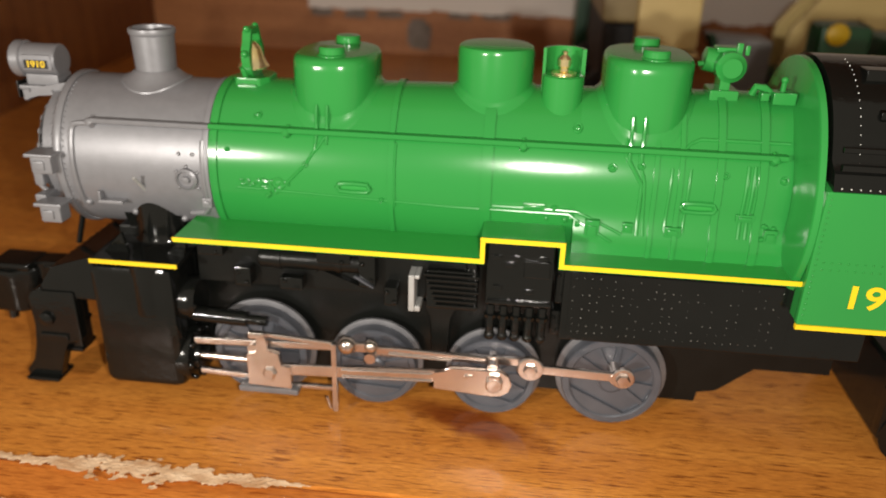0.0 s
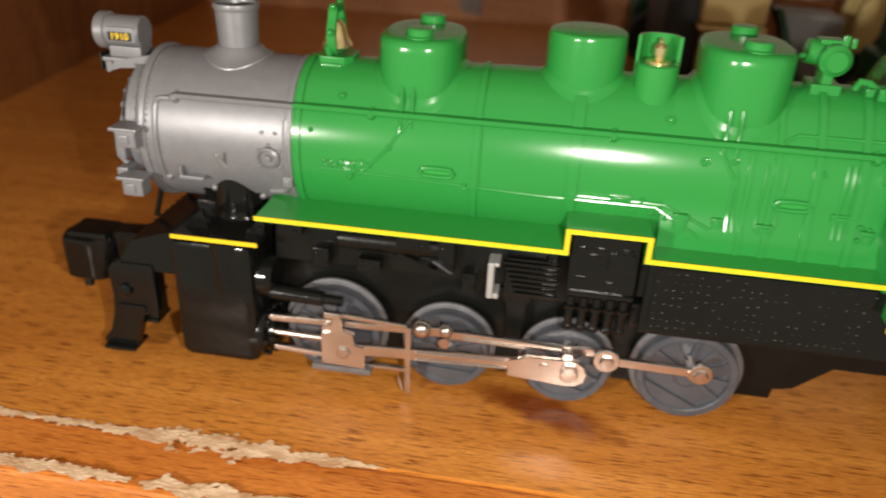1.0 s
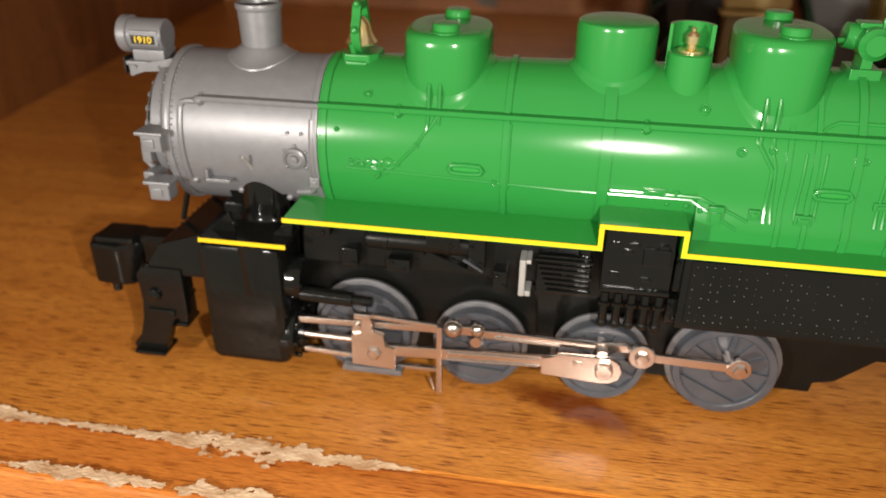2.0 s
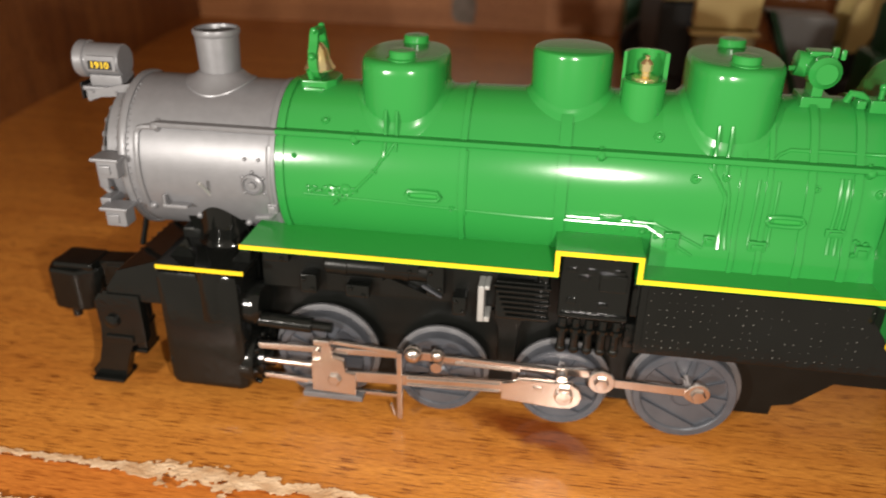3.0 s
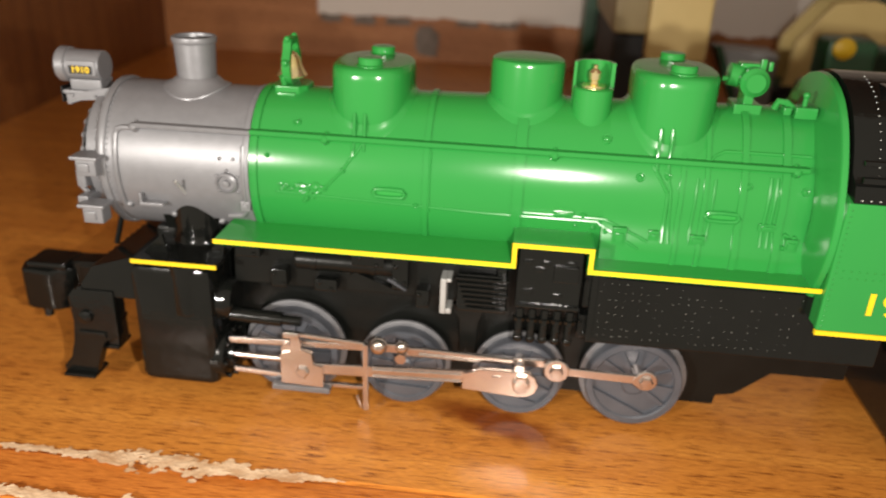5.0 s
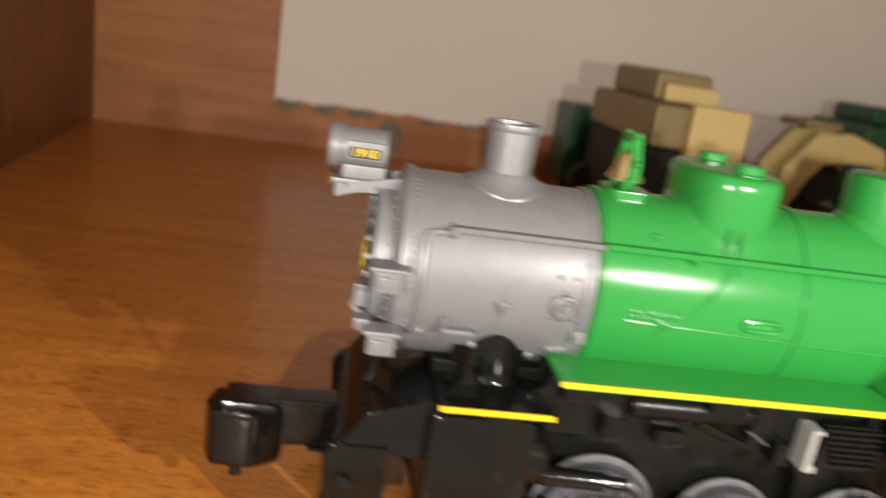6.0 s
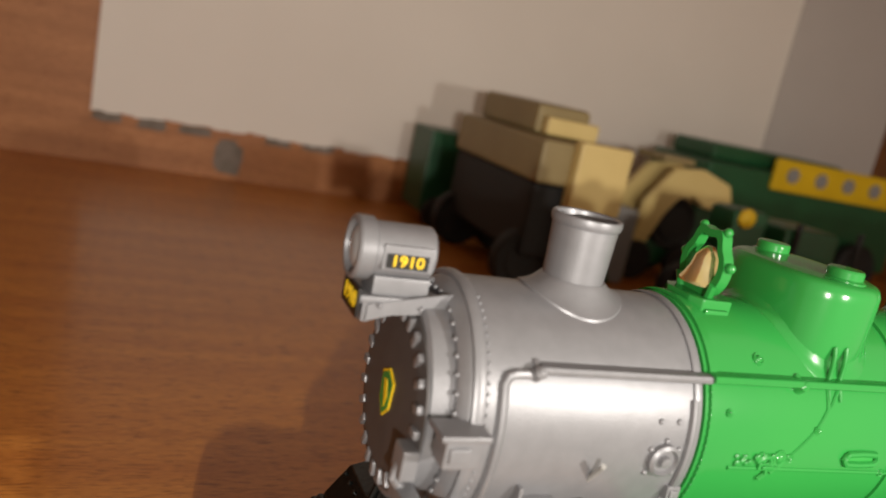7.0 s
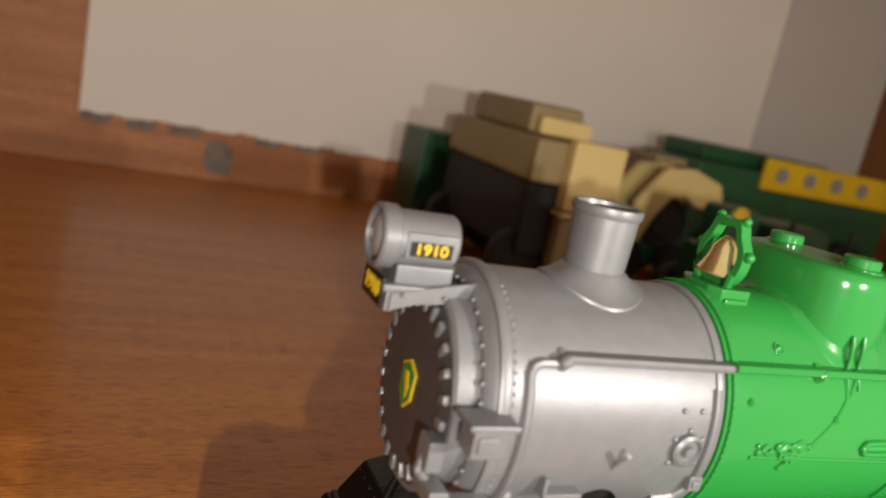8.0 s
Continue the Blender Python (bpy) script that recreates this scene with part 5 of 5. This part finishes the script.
# ---- cab ----
def build_cab():
    x0, x1 = 0.2082, 0.2560
    cab = part("cab", box(B(), x0 + 0.0010, x1, -0.0318, 0.0318, 0.0470, 0.0840, 0.0004), GREEN_FLAT, loco, "green cab with a black curved roof")
    for s in (-1, 1):
        y = s * 0.0340
        bm = box(B(), x0, x1, min(y, s * 0.0318), max(y, s * 0.0318), 0.0478, 0.0846, 0.0005)
        wall = part("cab_side", bm, GREEN, cab, "green cab side with rivets, yellow number and stripe")
        bm = box(B(), x0, x1, min(y + s * 0.0003, y - s * 0.001), max(y + s * 0.0003, y - s * 0.001), 0.0466, 0.0479)
        part("edge_stripe", bm, YELLOW, cab)
        bm = B()
        for i in range(22):
            bmesh.ops.create_icosphere(bm, subdivisions=1, radius=0.00032, matrix=Matrix.Translation((x0 + 0.0012, y, 0.0492 + i * 0.0016)))
            bmesh.ops.create_icosphere(bm, subdivisions=1, radius=0.00032, matrix=Matrix.Translation((x0 + 0.0030 + i * 0.0020, y, 0.0640)))
            bmesh.ops.create_icosphere(bm, subdivisions=1, radius=0.00032, matrix=Matrix.Translation((x0 + 0.0030 + i * 0.0020, y, 0.0660)))
        part("rivets", bm, GREEN, cab)
        m = Matrix.Translation((0.2285, y + s * 0.0002, 0.0566)) @ Euler((radians(90), 0, 0 if s < 0 else radians(180))).to_matrix().to_4x4()
        writing("figures", "1910", 0.0090, m @ Matrix.Diagonal((1.2, 1, 1, 1)), YELLOW, cab)
    # roof: black upper sides leaning in to a barrel top
    prof = [(-0.0338, 0.0847), (-0.0322, 0.0885)] + [(0.0318 * math.sin(a), 0.0772 + 0.0318 * math.cos(a) * 0.96) for a in (radians(-64 + 128 * i / 28) for i in range(29))] + [(0.0322, 0.0885), (0.0338, 0.0847)]
    to_x = Matrix.Translation((x0 + 0.0012, 0, 0)) @ Matrix(((0, 0, 1, 0), (1, 0, 0, 0), (0, 1, 0, 0), (0, 0, 0, 1)))
    roof = part("cab_roof", prism(B(), prof, to_x, x1 - x0 + 0.004), BLACK, cab, "glossy black riveted roof")
    bm = B()
    for k in range(20):
        a = radians(-80 + 70 * k / 19)
        bmesh.ops.create_icosphere(bm, subdivisions=1, radius=0.0002, matrix=Matrix.Translation((x0 + 0.0075, 0.0319 * math.sin(a), 0.0773 + 0.0308 * math.cos(a))))
    for k in range(20):
        bmesh.ops.create_icosphere(bm, subdivisions=1, radius=0.00032, matrix=Matrix.Translation((x0 + 0.003 + k * 0.0022, -0.0338, 0.0855)))
    # black rivets given the pale colour for the glints on them
    rivets = part("roof_rivets", bm, GLINT, cab)
    bm = tube(B(), [(x0 + 0.002, -0.0332, 0.0902), (x1, -0.0332, 0.0902)], 0.0008)
    tube(bm, [(x0 + 0.002, -0.0318, 0.0935), (x1, -0.0318, 0.0935)], 0.0006)
    box(bm, x0 + 0.010, x0 + 0.024, -0.0150, -0.0090, 0.1040, 0.1068, 0.0005)
    box(bm, x0 + 0.012, x0 + 0.030, -0.0240, -0.0200, 0.0978, 0.0996, 0.0005)
    hatch = part("roof_hatch", bm, BLACK, cab)
    # front wall of the cab beside the boiler
    prof = [(-0.0338, 0.0480), (-0.0338, 0.0846)] + [(0.0300 * math.sin(a), AXIS_Z + 0.0300 * math.cos(a)) for a in (radians(-66 + 132 * i / 20) for i in range(21))] + [(0.0338, 0.0846), (0.0338, 0.0480)]
    front = part("cab_front", prism(B(), prof, Matrix.Translation((x0 + 0.0004, 0, 0)) @ Matrix(((0, 0, 1, 0), (1, 0, 0, 0), (0, 1, 0, 0), (0, 0, 0, 1))), 0.0008), GREEN, cab)
    raise_top([roof, rivets, hatch, front], 0.0860, 0.1070, 0.05, 0.20, 0.0038)


build_cab()


# the boiler and all that sits on it lie a little off the running boards' middle
for ob in loco.children:
    if ob.name.split(".")[0] in ("smokebox", "chimney", "headlight", "boiler", "handrail", "sand_dome", "steam_dome", "whistle_dome", "bell_bracket", "generator", "safety_valve"):
        ob.matrix_basis = Matrix.Translation((0, 0.001, 0)) @ ob.matrix_basis


# ---- toys at the back of the shelf ----
def toy_wheel(bm, x, y, z, r, w):
    return lathe(bm, [(0, 0), (r * 0.6, 0), (r * 0.65, w * 0.1), (r * 0.9, 0), (r, w * 0.2), (r, w * 0.8), (r * 0.9, w), (r * 0.65, w * 0.9), (r * 0.6, w), (0, w)], (x, y, z), (0, 1, 0), 28)


def harvester():
    h = thing("toy_harvester", "cream and tan plastic toy farm machine with a black lower body", "toy vehicle", (0.200, 0.306, 0))
    part("hood", box(B(), -0.020, 0.044, 0.004, 0.150, 0.076, 0.105, 0.004), TAN, h)
    part("body", box(B(), -0.018, 0.042, 0.008, 0.148, 0.026, 0.076, 0.004), RUBBER, h, "black lower body")
    part("grain_tank", box(B(), -0.010, 0.032, 0.040, 0.136, 0.105, 0.126, 0.004), TAN, h)
    part("tank_rim", box(B(), -0.006, 0.034, 0.030, 0.040, 0.106, 0.118, 0.002), CREAM, h)
    part("cab", box(B(), 0.002, 0.042, -0.006, 0.006, 0.062, 0.108, 0.003), CREAM, h, "cream plastic front panel")
    part("lower_panel", box(B(), 0.004, 0.042, -0.004, 0.008, 0.020, 0.058, 0.003), TAN, h)
    part("panel_joint", box(B(), 0.001, 0.043, -0.0075, 0.006, 0.058, 0.061, 0.001), CREAM, h)
    for x in (-0.010, 0.026):
        for y in (0.012, 0.132):
            part("wheel", toy_wheel(B(), x, y, 0.022, 0.022, 0.012), RUBBER, h)


harvester()


def loader():
    g = thing("toy_loader", "cream plastic toy loader with a raised lifting arm", "toy vehicle", (0.326, 0.410, 0))
    bm = side_plate(B(), [(-0.004, 0.030), (0.010, 0.030), (0.018, 0.058), (0.030, 0.074), (0.046, 0.078), (0.056, 0.068), (0.076, 0.066), (0.086, 0.076), (0.080, 0.090), (0.050, 0.099), (0.022, 0.096), (0.000, 0.066)], -0.020, 0.008, 0.002)
    part("side_frame", bm, CREAM, g, "cream side frame with an arm")
    bm = side_plate(B(), [(-0.004, 0.030), (0.010, 0.030), (0.018, 0.058), (0.030, 0.074), (0.046, 0.078), (0.056, 0.068), (0.076, 0.066), (0.086, 0.076), (0.080, 0.090), (0.050, 0.099), (0.022, 0.096), (0.000, 0.066)], 0.016, 0.008, 0.002)
    part("side_frame", bm, CREAM, g)
    part("drum", toy_wheel(B(), 0.040, -0.011, 0.050, 0.024, 0.026), RUBBER, g, "black drum under the arm")
    part("roof", box(B(), 0.012, 0.044, -0.013, 0.026, 0.099, 0.105, 0.002), TAN, g)
    part("chassis", box(B(), -0.010, 0.066, -0.008, 0.020, 0.012, 0.034, 0.003), TOY_GREEN, g)
    for x in (0.002, 0.052):
        for y in (-0.022, 0.022):
            part("wheel", toy_wheel(B(), x, y, 0.017, 0.017, 0.010), RUBBER, g)


loader()


def wagon():
    g = thing("toy_wagon", "dark green toy farm wagon box by the back wall", "toy vehicle", (0.19, 0.52, 0))
    bm = side_plate(B(), [(-0.016, 0.012), (0.080, 0.012), (0.080, 0.052), (0.024, 0.084), (-0.016, 0.084)], -0.025, 0.050, 0.002)
    part("box", bm, TOY_GREEN, g)
    for x in (0.0, 0.036):
        part("wheel", toy_wheel(B(), x, -0.034, 0.014, 0.014, 0.008), RUBBER, g)


wagon()


def tractor():
    g = thing("toy_tractor", "dark green toy tractor with yellow seat and black cab frame", "toy vehicle", (0.322, 0.280, 0))
    part("hood", box(B(), -0.024, 0.045, -0.016, 0.016, 0.020, 0.058, 0.004), TOY_GREEN, g)
    part("cab", box(B(), 0.020, 0.070, -0.022, 0.022, 0.030, 0.080, 0.004), TOY_GREEN, g)
    part("seat_base", box(B(), -0.018, 0.012, -0.014, 0.012, 0.056, 0.086, 0.004), TOY_GREEN, g)
    part("seat", lathe(B(), [(0, 0), (0.0058, 0), (0.0066, 0.001), (0.0062, 0.003), (0.003, 0.004), (0, 0.004)], (-0.009, -0.0135, 0.081), (0, -1, 0), 24), TOY_YELLOW, g, "small round yellow seat")
    for x in (0.028, 0.084):
        part("cab_post", rod(B(), (x, -0.024, 0.03), (x, -0.024, 0.084), 0.002, 8), RUBBER, g)
    for x, r in ((-0.006, 0.018), (0.060, 0.030)):
        for y in (-0.040, 0.026):
            part("wheel", toy_wheel(B(), x, y, r, r, 0.014), RUBBER, g)


tractor()


def ramp():
    g = thing("toy_ramp", "grey plastic toy ramp piece standing on the shelf", "toy ramp", (0.280, 0.372, 0))
    part("plate", side_plate(B(), [(-0.016, 0.062), (0.030, 0.060), (0.030, 0.0), (0.016, 0.0), (0.000, 0.030)], 0.0, 0.030, 0.002), GREY, g)
    part("side_rail", side_plate(B(), [(-0.018, 0.064), (-0.013, 0.064), (0.016, 0.0), (0.010, 0.0)], -0.004, 0.003, 0.001), TOY_GREEN, g)


ramp()


def combine():
    g = thing("toy_combine", "dark green toy combine with a long yellow side panel", "toy vehicle", (0.52, 0.47, 0))
    part("body", box(B(), -0.10, 0.16, -0.030, 0.060, 0.022, 0.106, 0.005), TOY_GREEN, g)
    part("top", box(B(), -0.085, 0.080, -0.012, 0.050, 0.106, 0.122, 0.004), TOY_GREEN, g)
    panel = part("side_panel", box(B(), -0.028, 0.157, -0.036, -0.030, 0.090, 0.120, 0.002), TOY_YELLOW, g, "yellow panel with round grey lamps")
    for i in range(4):
        bm = lathe(B(), [(0, 0), (0.007, 0), (0.007, 0.002), (0, 0.003)], (-0.008 + i * 0.036, -0.036, 0.106), (0, -1, 0), 20)
        part("lamp", bm, GREY, panel)
    for x in (-0.06, 0.10):
        part("wheel", toy_wheel(B(), x, -0.046, 0.026, 0.026, 0.015), RUBBER, g)


combine()
